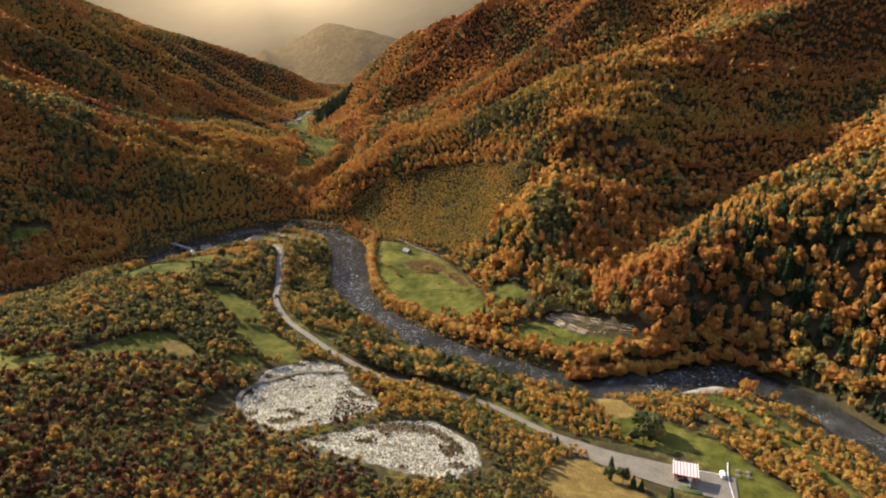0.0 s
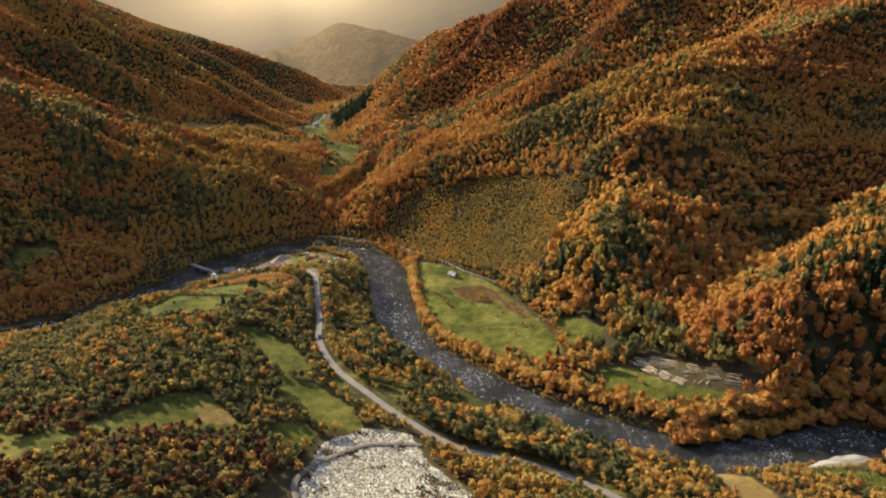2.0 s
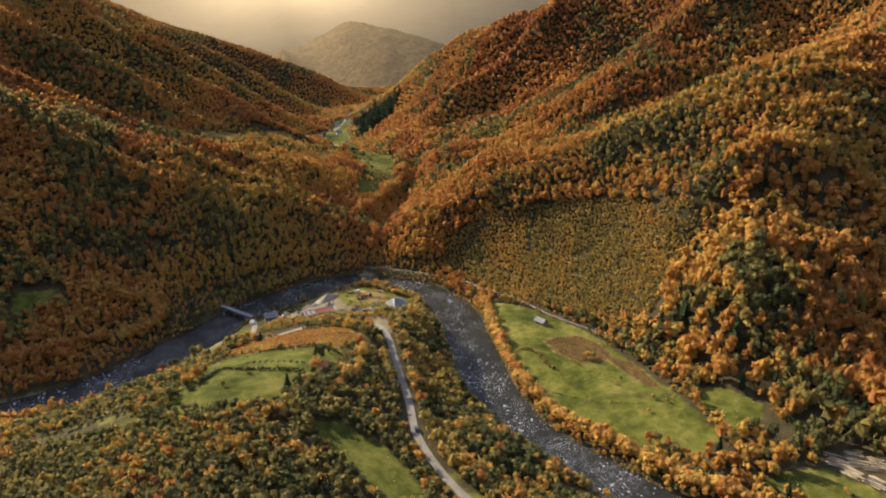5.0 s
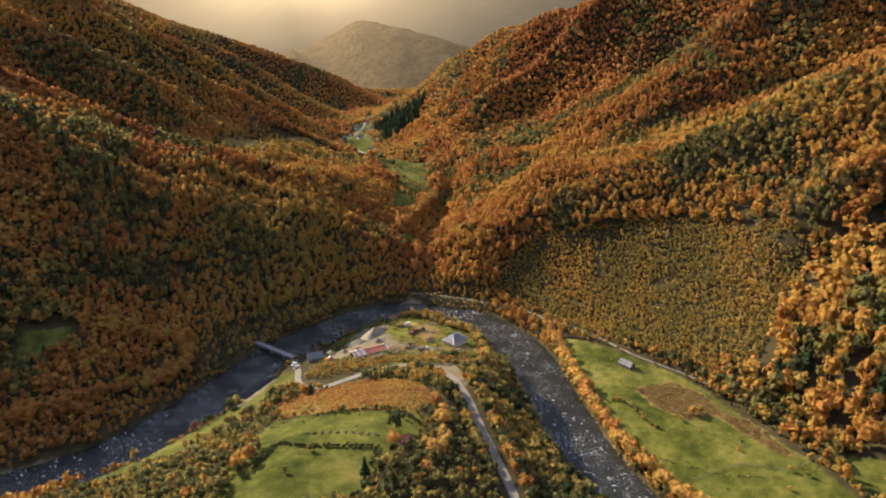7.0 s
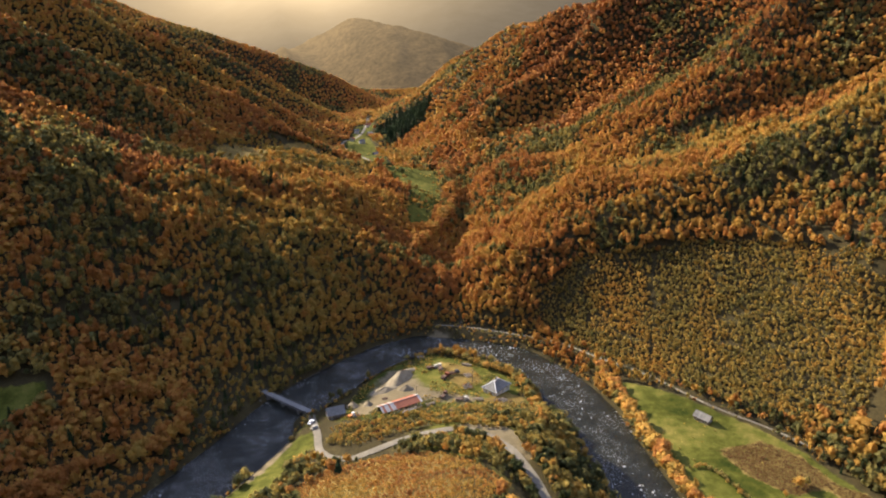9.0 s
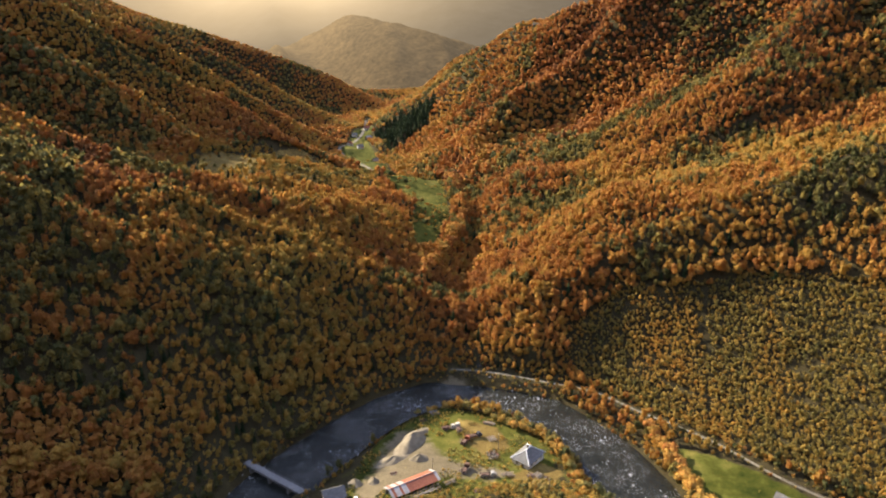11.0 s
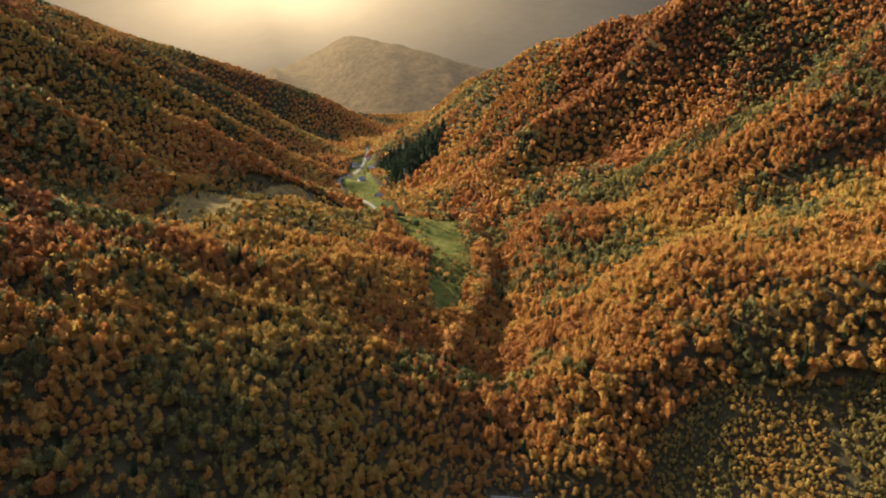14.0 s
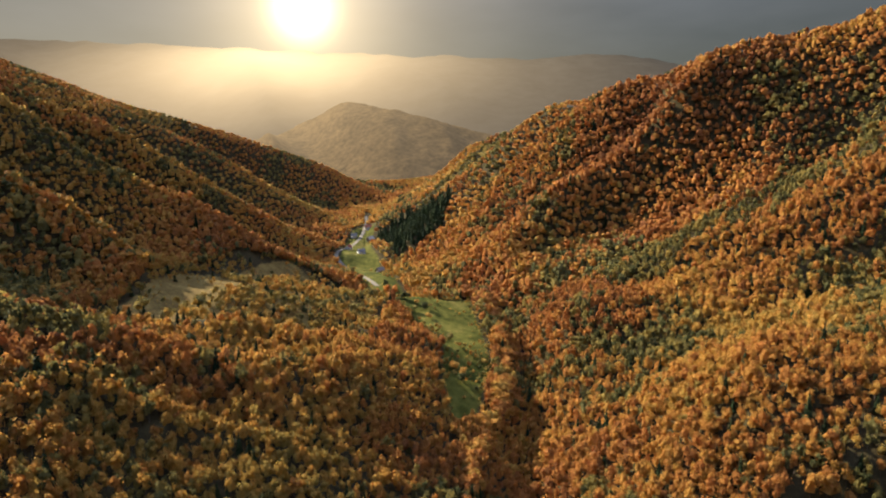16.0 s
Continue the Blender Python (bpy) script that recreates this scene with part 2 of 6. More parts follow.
# crest or floor lines: (x, y, z) of the bare ground
LINES = dict(
    spur_gorge=[(-163, 705, 12), (-145, 735, 34), (-112, 765, 58), (-58, 782, 82), (0, 775, 100), (52, 748, 116), (105, 730, 142), (162, 718, 164),
                (225, 728, 178), (300, 742, 192), (420, 760, 250), (600, 800, 340)],
    clearing_face=[(-120, 715, 38), (-66, 732, 68), (-30, 725, 76), (30, 690, 90), (76, 645, 100)],
    clearing_mid=[(-90, 690, 22), (-60, 672, 24), (12, 641, 44), (45, 620, 58), (72, 599, 70)],
    rib=[(162, 718, 164), (130, 650, 128), (104, 590, 90), (84, 543, 66), (66, 505, 36), (52, 478, 16)],
    east_toe=[(-105, 682, 6), (-70, 648, 8), (-25, 598, 9), (15, 548, 10), (48, 490, 12), (72, 445, 13), (95, 420, 14)],
    dark_gully=[(98, 432, 15), (140, 478, 21), (190, 525, 32), (260, 580, 55), (350, 635, 98), (470, 690, 170)],
    right_spur=[(100, 393, 16), (125, 400, 32), (150, 402, 45), (189, 420, 60), (240, 440, 79), (311, 470, 110), (420, 510, 160), (600, 560, 250)],
    right_toe=[(110, 362, 10), (150, 372, 10), (185, 366, 9), (214, 340, 8), (228, 300, 7), (245, 240, 7), (290, 160, 8), (350, 60, 10)],
    right_low=[(260, 370, 60), (300, 300, 55), (360, 200, 60), (430, 80, 75), (600, 0, 150), (600, 250, 180)],
    gully_b=[(-146, 830, 26), (-105, 858, 38), (-45, 875, 56), (35, 885, 80), (140, 890, 124), (280, 900, 190)],
    spur_b=[(-140, 915, 36), (-112, 935, 58), (-57, 948, 84), (11, 940, 114), (90, 940, 154), (190, 940, 200), (330, 960, 262), (500, 980, 320)],
    gully_c=[(-158, 995, 42), (-115, 1015, 50), (-50, 1035, 80), (20, 1030, 120), (110, 1015, 178)],
    spur_c=[(-168, 1070, 50), (-136, 1098, 88), (-109, 1111, 116), (-60, 1125, 158), (-6, 1140, 190)],
    east_crest=[(-153, 1455, 157), (-110, 1330, 182), (-66, 1258, 193), (-40, 1205, 211), (-4, 1160, 222), (31, 1112, 237), (98, 1080, 258), (163, 1060, 286),
                (300, 1040, 330), (480, 1050, 390)],
    east_toe_far=[(-205, 1150, 56), (-232, 1240, 62), (-258, 1340, 62), (-285, 1440, 62), (-300, 1530, 64)],
    spur_d=[(-268, 1400, 60), (-235, 1430, 84), (-195, 1450, 112), (-153, 1455, 146)],
    behind_crest=[(-120, 1510, 112), (-60, 1400, 130), (-10, 1290, 140), (50, 1200, 165), (120, 1170, 195), (210, 1150, 230), (400, 1150, 290)],
    behind_east=[(-60, 1650, 100), (0, 1500, 90), (200, 1400, 140), (600, 1400, 200)],
    head_knob=[(-372, 1790, 78), (-330, 1750, 80), (-282, 1726, 84), (-235, 1740, 84), (-180, 1765, 90), (-110, 1800, 100)],
    inner_hill=[(-125, 545, 24), (-150, 500, 33), (-166, 454, 39), (-200, 425, 42), (-205, 380, 44), (-185, 320, 46), (-180, 262, 50), (-170, 190, 55), (-150, 100, 62)],
    inner_east=[(-145, 545, 22), (-122, 500, 22), (-112, 440, 22), (-85, 388, 20), (-45, 345, 20), (-8, 300, 20), (45, 246, 19), (90, 222, 18), (150, 170, 18), (230, 60, 20)],
    inner_bank=[(-110, 560, 8), (-104, 500, 8), (-84, 445, 8), (-55, 405, 8), (-12, 362, 8), (38, 326, 8), (85, 308, 9), (125, 308, 10), (160, 312, 8), (178, 292, 9), (190, 255, 10), (205, 200, 10)],
    inner_west=[(-215, 560, 12), (-240, 510, 12), (-262, 470, 14), (-290, 430, 16), (-340, 380, 22), (-430, 320, 40)],
    fields_west=[(-250, 430, 34), (-240, 370, 40), (-255, 300, 46), (-300, 200, 60), (-420, 150, 90)],
    gravel=[(-88, 300, 28), (-90, 262, 28), (-55, 262, 32), (-30, 246, 33), (10, 226, 31), (40, 200, 30)],
    under_way=[(-60, 190, 36), (0, 150, 38), (0, 60, 42), (60, 0, 40), (0, -150, 50), (-200, -100, 90)],
    village=[(-215, 585, 5), (-190, 610, 5), (-170, 632, 5), (-140, 622, 5), (-135, 590, 6), (-165, 580, 7)],
    field_flat=[(-62, 600, 7), (-50, 545, 7), (-25, 500, 7), (10, 455, 8), (40, 415, 9), (75, 385, 9)],
    west_toe=[(-178, 692, 6), (-220, 672, 6), (-250, 642, 6), (-276, 605, 6), (-296, 560, 6), (-320, 515, 6), (-355, 482, 7), (-430, 455, 8), (-560, 380, 12)],
    west_terrace=[(-322, 545, 14), (-344, 564, 22), (-380, 560, 28), (-450, 540, 40)],
    spur_w1=[(-172, 715, 14), (-200, 738, 34), (-240, 740, 48), (-266, 722, 53), (-295, 735, 64), (-330, 768, 77), (-418, 788, 109), (-520, 805, 150), (-680, 830, 215)],
    face_w1=[(-235, 690, 26), (-290, 665, 42), (-350, 660, 66), (-430, 660, 100), (-560, 640, 150)],
    plateau=[(-205, 800, 36), (-225, 815, 44), (-262, 830, 58), (-312, 860, 76), (-350, 880, 86)],
    plateau_rear=[(-386, 868, 90), (-383, 920, 88), (-380, 970, 82), (-373, 1010, 78), (-352, 1050, 71), (-325, 1078, 62)],
    plateau_mid=[(-340, 900, 81), (-335, 960, 74), (-325, 1010, 67), (-303, 1045, 58)],
    meadow=[(-180, 870, 34), (-186, 905, 39), (-192, 950, 41), (-205, 1005, 46), (-222, 1060, 49), (-250, 1120, 51), (-275, 1170, 52)],
    plateau_low=[(-225, 900, 46), (-270, 917, 52), (-262, 980, 50), (-290, 1040, 52)],
    gully_w2=[(-410, 892, 92), (-445, 872, 98), (-540, 860, 126)],
    spur_w2a=[(-405, 945, 98), (-419, 945, 113), (-445, 935, 138), (-480, 925, 160), (-600, 920, 220)],
    spur_w2b=[(-300, 1100, 54), (-352, 1098, 78), (-423, 1088, 128), (-490, 1078, 160), (-563, 1070, 214), (-700, 1060, 295)],
    gully_w2b=[(-425, 1008, 84), (-470, 1000, 88), (-560, 990, 124)],
    gully_w3=[(-318, 1150, 52), (-390, 1150, 52), (-470, 1145, 70), (-570, 1140, 112)],
    spur_w3=[(-318, 1200, 53), (-350, 1200, 74), (-410, 1200, 110), (-468, 1200, 150), (-544, 1200, 196), (-600, 1200, 214), (-760, 1200, 290)],
    gully_w4=[(-330, 1300, 53), (-410, 1300, 54), (-510, 1290, 70), (-640, 1290, 112)],
    spur_w4=[(-327, 1420, 60), (-380, 1410, 84), (-430, 1405, 108), (-524, 1430, 168), (-640, 1440, 215)],
    gully_w5=[(-345, 1520, 57), (-440, 1530, 58), (-560, 1530, 82)],
    west_crest=[(-300, 1600, 72), (-345, 1615, 98), (-385, 1625, 120), (-490, 1630, 157), (-595, 1615, 195), (-725, 1585, 233), (-859, 1545, 284), (-1100, 1500, 370)],
    west_back=[(-420, 1760, 70), (-560, 1780, 90), (-750, 1760, 130), (-1000, 1720, 220)],
    rim=[(-1200, 300, 300), (-1200, 1000, 420), (-900, -300, 200), (0, -900, 120), (900, -600, 300), (1100, 200, 380), (1100, 900, 330), (1000, 1600, 120), (300, 2100, 90), (-500, 2150, 60), (-1200, 2100, 200)],
)


def along(line, step):
    """Points every step metres or so along an open line."""
    out = []
    for a, b in zip(line[:-1], line[1:]):
        a, b = np.array(a, float), np.array(b, float)
        n = max(1, int(round(np.linalg.norm((b - a)[:2]) / step)))
        out += [a + (b - a) * k / n for k in range(n)]
    return np.array(out + [np.array(line[-1], float)])


def smooth_line(line, step=6.0):
    """A rounded line (Catmull-Rom) through the given bends."""
    p = np.array(line, float)
    p = np.vstack([2 * p[0] - p[1], p, 2 * p[-1] - p[-2]])
    out = []
    for i in range(1, len(p) - 2):
        n = max(2, int(np.linalg.norm((p[i + 1] - p[i])[:2]) / step))
        for u in np.arange(n) / n:
            out.append(0.5 * (2 * p[i] + (p[i + 1] - p[i - 1]) * u + (2 * p[i - 1] - 5 * p[i] + 4 * p[i + 1] - p[i + 2]) * u * u
                              + (3 * p[i] - p[i - 1] - 3 * p[i + 1] + p[i + 2]) * u ** 3))
    return np.array(out + [p[-2]])


def line_distance(x, y, line):
    """The distance to a line of points, and how far along it (0 to its last index) the nearest place lies."""
    best, where = np.full(np.shape(x), 1e9), np.zeros(np.shape(x))
    for i in range(len(line) - 1):
        ax, ay = line[i][:2]
        dx, dy = line[i + 1][0] - ax, line[i + 1][1] - ay
        u = np.clip(((x - ax) * dx + (y - ay) * dy) / (dx * dx + dy * dy), 0, 1)
        d = np.hypot(x - ax - u * dx, y - ay - u * dy)
        near = d < best
        best, where = np.where(near, d, best), np.where(near, i + u, where)
    return best, where


RIVER_LINE = smooth_line(RIVER, 12)
STREAM_LINE = smooth_line([(x, y, z) for (x, y), z in zip(STREAM, STREAM_Z)], 20)
KNOTS = np.vstack([along(line, 60 if name == "rim" else 28) for name, line in LINES.items()]
                  + [STREAM_LINE[::2], np.column_stack([RIVER_LINE[::2], np.full(len(RIVER_LINE[::2]), 1.0)])])
_, keep = np.unique(np.round(KNOTS[:, :2] / 9).astype(int), axis=0, return_index=True)
KNOTS = KNOTS[np.sort(keep)]
_gap = np.hypot(*(KNOTS[:, None, :2] - KNOTS[None, :, :2]).transpose(2, 0, 1))
WEIGHTS = np.linalg.solve(_gap - 1.5 * np.eye(len(KNOTS)), KNOTS[:, 2] - 100)


def wave(x, y, size, seed):
    """Smooth noise from -1 to 1 with bumps of about that size (a value lattice, eased)."""
    gx, gy = x / size + seed * 17.13, y / size - seed * 9.71
    ix, iy = np.floor(gx).astype(np.int64), np.floor(gy).astype(np.int64)
    fx, fy = gx - ix, gy - iy
    fx, fy = fx * fx * (3 - 2 * fx), fy * fy * (3 - 2 * fy)

    def cell(i, j):
        h = (i * 374761393 + j * 668265263 + seed * 1442695041) & 0xFFFFFFFF
        h = ((h ^ (h >> 13)) * 1274126177) & 0xFFFFFFFF
        return ((h ^ (h >> 16)) & 0xFFFF) / 32767.5 - 1
    a = cell(ix, iy) * (1 - fx) + cell(ix + 1, iy) * fx
    b = cell(ix, iy + 1) * (1 - fx) + cell(ix + 1, iy + 1) * fx
    return a * (1 - fy) + b * fy


INNER = [(-330, 420), (-290, 470), (-258, 540), (-235, 590), (-205, 632), (-170, 650), (-130, 640), (-112, 590), (-104, 530), (-92, 480), (-74, 430),
         (-45, 400), (-15, 368), (35, 335), (90, 316), (150, 335), (190, 310), (200, 250), (260, 60), (100, 0), (-500, 0), (-600, 300)]


def river_half(where):
    """Half the river's width along its line."""
    return 12.0 + 1.5 * np.sin(where * 0.55)


def relief(x, y):
    """The height of the bare ground."""
    x, y = np.asarray(x, float), np.asarray(y, float)
    shape, x, y = x.shape, x.ravel(), y.ravel()
    z = np.empty(len(x))
    for i in range(0, len(x), 20000):
        s = slice(i, i + 20000)
        z[s] = np.hypot(x[s, None] - KNOTS[:, 0], y[s, None] - KNOTS[:, 1]) @ WEIGHTS + 100
    d, where = line_distance(x, y, RIVER_LINE[::2])
    half = river_half(where)
    away = np.clip((d - half - 15) / 60, 0, 1) * np.clip((z - 14) / 40, 0, 1)
    away = away * np.clip((np.hypot((x + 15) / 95, (y - 632) / 75) - 0.75) / 0.35, 0.1, 1)
    away = away * np.clip(0.12 - inside(x, y, INNER) / 40, 0.12, 1)
    away = away * np.where((x < -280) & (y > 820), np.clip((x + 420) / 140, 0.22, 1), 1.0)
    z = z + away * (3.0 * (1 - 2 * np.abs(wave(x + 0.5 * y, y, 75, 3))) + np.where(x > -150, 17.0, 12.0) * (0.6 - 1.6 * np.abs(wave(0.32 * x + 0.1 * y, y, 60, 4))) + 6.0 * (0.5 - 1.4 * np.abs(wave(0.28 * x + 0.16 * y, y, 27, 6))) + 1.5 * wave(x, y, 24, 5))
    z = np.maximum(z, np.where(d < half + 40, 2.0, 1.2))
    # the side stream's ravine
    ds, ws = line_distance(x, y, STREAM_LINE[::2])
    z = z - 11.0 * np.clip((y - 730) / 60, 0, 1) * np.clip((1040 - y) / 60, 0, 1) * np.exp(-(ds / 11.0) ** 2)
    bank = np.clip((d - half) / 7, 0, 1)
    z = np.where(d < half + 7, -1.5 + (z + 1.5) * bank * bank * (3 - 2 * bank), z)
    return z.reshape(shape)

# ---- the plan: meadows, bare ground and roads ----
GRASS = dict(
    lot_field=[(-116, 309), (-102, 310), (-95, 305), (-101, 295), (-115, 294)],
    east_meadow=[(-72, 616), (-45, 596), (-14, 560), (-2, 540), (12, 503), (21, 476), (27, 452), (29, 432), (14, 421), (-10, 434), (-24, 446), (-38, 460), (-52, 488), (-62, 524), (-66, 545), (-74, 590)],
    small_field=[(32, 478), (47, 474), (61, 458), (53, 443), (34, 436), (30, 453)],
    low_meadow=[(33, 403), (50, 407), (67, 407), (80, 390), (101, 377), (116, 373), (93, 368), (72, 373), (50, 387)],
    hill_meadow=[(-227, 458), (-220, 478), (-193, 471), (-170, 468), (-155, 464), (-158, 444), (-167, 435), (-175, 410), (-189, 400), (-219, 395), (-222, 414), (-216, 435)],
    left_field=[(-180, 280), (-174, 297), (-160, 316), (-149, 319), (-126, 302), (-136, 294), (-151, 294), (-171, 277)],
    low_field=[(-200, 256), (-190, 277), (-173, 274), (-183, 250)],
    road_field=[(-126, 347), (-107, 349), (-86, 329), (-78, 313), (-96, 310), (-112, 331)],
    mid_field=[(-161, 394), (-148, 399), (-125, 385), (-108, 357), (-122, 351), (-143, 371)],
    station_meadow=[(80, 306), (96, 284), (107, 282), (122, 268), (131, 250), (139, 230), (146, 205), (118, 205), (112, 253), (92, 258), (81, 262)],
    bank_meadow=[(120, 315), (133, 308), (146, 291), (153, 268), (157, 240), (160, 215), (168, 215), (167, 240), (166, 268), (165, 300), (150, 318), (132, 322)],
    valley_meadow=[(-240, 1010), (-213, 1040), (-178, 1035), (-174, 976), (-172, 907), (-184, 850), (-198, 830), (-204, 870), (-202, 918), (-220, 965)],
    valley_upper=[(-307, 1186), (-315, 1307), (-303, 1382), (-282, 1388), (-280, 1275), (-242, 1111), (-220, 1020), (-245, 1020)],
    across=[(-392, 558), (-365, 569), (-360, 556), (-381, 536)],
    village_green=[(-203, 645), (-186, 657), (-157, 647), (-128, 616), (-132, 584), (-160, 576), (-200, 562), (-224, 570), (-216, 612)],
    west_strip=[(-238, 560), (-230, 545), (-241, 515), (-258, 485), (-290, 450), (-304, 456), (-270, 500), (-249, 540)],
)
RUST = dict(
    left_corner=[(-143, 314), (-129, 306), (-132, 300), (-144, 299), (-149, 308)],
    plateau=[(-345, 850), (-388, 838), (-393, 980), (-302, 1074), (-250, 1006), (-258, 920), (-300, 880)],
    worn_green=[(-172, 642), (-152, 632), (-148, 612), (-160, 606), (-170, 618)],
    house_yard=[(-152, 590), (-136, 602), (-126, 596), (-134, 580), (-148, 580)],
    rust_grass=[(-232, 505), (-213, 522), (-171, 510), (-150, 488), (-158, 468), (-193, 474), (-222, 482)],
    sloped_patch=[(76, 318), (92, 310), (98, 292), (84, 284), (74, 300)],
    road_slope=[(35, 216), (50, 239), (68, 246), (80, 234), (78, 205), (42, 200)],
    clear_a=[(-392, 856), (-362, 852), (-353, 862), (-362, 905), (-350, 935), (-350, 968), (-378, 1004), (-388, 971), (-387, 926)],
    clear_b=[(-364, 1028), (-352, 994), (-334, 1022), (-314, 1052), (-318, 1084), (-338, 1092), (-356, 1062)],
    brown_patch=[(-42, 545), (-18, 553), (-5, 540), (0, 520), (-22, 512), (-36, 526)],
    brown_strip=[(-10, 527), (9, 513), (14, 493), (18, 478), (8, 484), (1, 500)],
)
WORN = dict(
    timber_yard=[(67, 415), (82, 417), (94, 402), (110, 384), (126, 382), (125, 375), (106, 376), (90, 380), (79, 390), (70, 402)],
)
BARE = dict(
    yard=[(-206, 628), (-194, 633), (-187, 621), (-182, 608), (-172, 600), (-158, 598), (-150, 591), (-160, 588), (-176, 591), (-188, 588), (-200, 582), (-212, 572), (-219, 580), (-211, 602)],
    pull_off=[(-170, 536), (-160, 541), (-146, 541), (-137, 526), (-135, 510), (-138, 508), (-144, 521), (-158, 532)],
    gravel_bar=[(118, 329), (128, 336), (143, 341), (164, 344), (172, 338), (150, 326), (130, 320)],
    bar_bridge=[(-262, 538), (-250, 560), (-243, 552), (-255, 520)],
    shore=[(-192, 676), (-175, 684), (-163, 680), (-170, 676), (-190, 670)],
)
ROADS = dict(
    main=[(260, 60), (200, 130), (150, 180), (118, 216), (82, 244), (48, 264), (22, 286), (-6, 300), (-36, 307), (-60, 326), (-78, 345), (-100, 371), (-115, 402), (-121, 432),
          (-131, 474), (-137, 500), (-145, 520), (-162, 535), (-187, 534), (-212, 526), (-226, 535), (-232, 556), (-239, 577)],
    east_track=[(-175, 690), (-150, 686), (-122, 676), (-96, 664), (-76, 642), (-52, 616), (-31, 584), (-8, 560), (2, 546)],
    valley_road=[(-304, 1480), (-298, 1400), (-297, 1333), (-315, 1239), (-298, 1183), (-274, 1129), (-258, 1090)],
    forecourt=[(70, 250), (120, 226)],
)
STONES = dict(
    upper=[(-96, 263), (-96, 276), (-93, 301), (-77, 315), (-57, 315), (-49, 292), (-31, 268), (-37, 252), (-56, 244), (-69, 238), (-83, 247)],
    lower=[(-61, 230), (-46, 239), (-23, 251), (-6, 257), (12, 239), (14, 222), (2, 207), (-15, 211), (-38, 219)],
)
SHOULDER = [(-340, 840), (-390, 834), (-398, 985), (-372, 1062), (-330, 1094), (-300, 1088), (-240, 1010), (-250, 900)]
CLEARING = [(-99, 671), (-112, 697), (-73, 708), (-41, 695), (-7, 686), (23, 668), (53, 640), (76, 605), (62, 586), (37, 562), (20, 544), (-9, 575), (-47, 614), (-76, 648)]
SPRUCE_STAND = [(-280, 1325), (-240, 1330), (-180, 1250), (-200, 1215), (-245, 1205)]


def inside(x, y, ring):
    """Metres inside a closed ring (minus: outside)."""
    hit = np.zeros(np.shape(x), bool)
    for (ax, ay), (bx, by) in zip(ring, ring[1:] + ring[:1]):
        if ay != by:
            hit ^= ((ay > y) != (by > y)) & (x < (bx - ax) * (y - ay) / (by - ay) + ax)
    d, _ = line_distance(x, y, ring + ring[:1])
    return np.where(hit, d, -d)


ROAD_LINES = {k: smooth_line(v, 6) for k, v in ROADS.items()}


def road_reach(x, y):
    """The distance to the nearest road's middle."""
    d = np.full(np.shape(x), 1e9)
    for line in ROAD_LINES.values():
        d = np.minimum(d, line_distance(x, y, line[::2])[0])
    return d


def cover(x, y):
    """How far inside meadow, rusty grass, bare ground and worn ground a place lies, in metres (minus: outside)."""
    out = []
    for rings in (GRASS, RUST, BARE, WORN):
        d = np.full(np.shape(x), -60.0)
        for ring in rings.values():
            d = np.maximum(d, inside(x, y, ring))
        out.append(d)
    for ring in STONES.values():
        out[2] = np.maximum(out[2], inside(x, y, ring))
    return out


# ---- ground: one sheet, fine in the valley, coarse towards the horizon ----
def steps(lo, hi, fine, grow, end_lo, end_hi):
    a = list(np.arange(lo, hi + fine, fine))
    s = fine
    while a[-1] < end_hi:
        s *= grow
        a.append(a[-1] + s)
    s = fine
    while a[0] > end_lo:
        s *= grow
        a.insert(0, a[0] - s)
    return np.array(a)


GX, GY = steps(-420, 330, 4.0, 1.05, -5200, 5200), steps(170, 720, 4.0, 1.03, -4200, 5200)
XX, YY = np.meshgrid(GX, GY)
GZ = relief(np.clip(XX, -1500, 1300), np.clip(YY, -1200, 2200))
for line in ROAD_LINES.values():
    d, w = line_distance(XX, YY, line)
    q = w.astype(int)
    zline = relief(line[:, 0], line[:, 1])
    zline = np.maximum(np.convolve(np.pad(zline, 6, mode="edge"), np.ones(13) / 13, "valid"), 3.2)
    zr = zline[q] + (zline[np.minimum(q + 1, len(line) - 1)] - zline[q]) * (w - q)
    k = np.clip((d - 4) / 9, 0, 1)
    GZ = np.where(d < 13, zr + (GZ - zr) * k * k * (3 - 2 * k), GZ)


def ground_z(x, y):
    """The height of the ground sheet."""
    x, y = np.asarray(x, float), np.asarray(y, float)
    i = np.clip(np.searchsorted(GX, x) - 1, 0, len(GX) - 2)
    j = np.clip(np.searchsorted(GY, y) - 1, 0, len(GY) - 2)
    u, v = (x - GX[i]) / (GX[i + 1] - GX[i]), (y - GY[j]) / (GY[j + 1] - GY[j])
    return (GZ[j, i] * (1 - u) + GZ[j, i + 1] * u) * (1 - v) + (GZ[j + 1, i] * (1 - u) + GZ[j + 1, i + 1] * u) * v


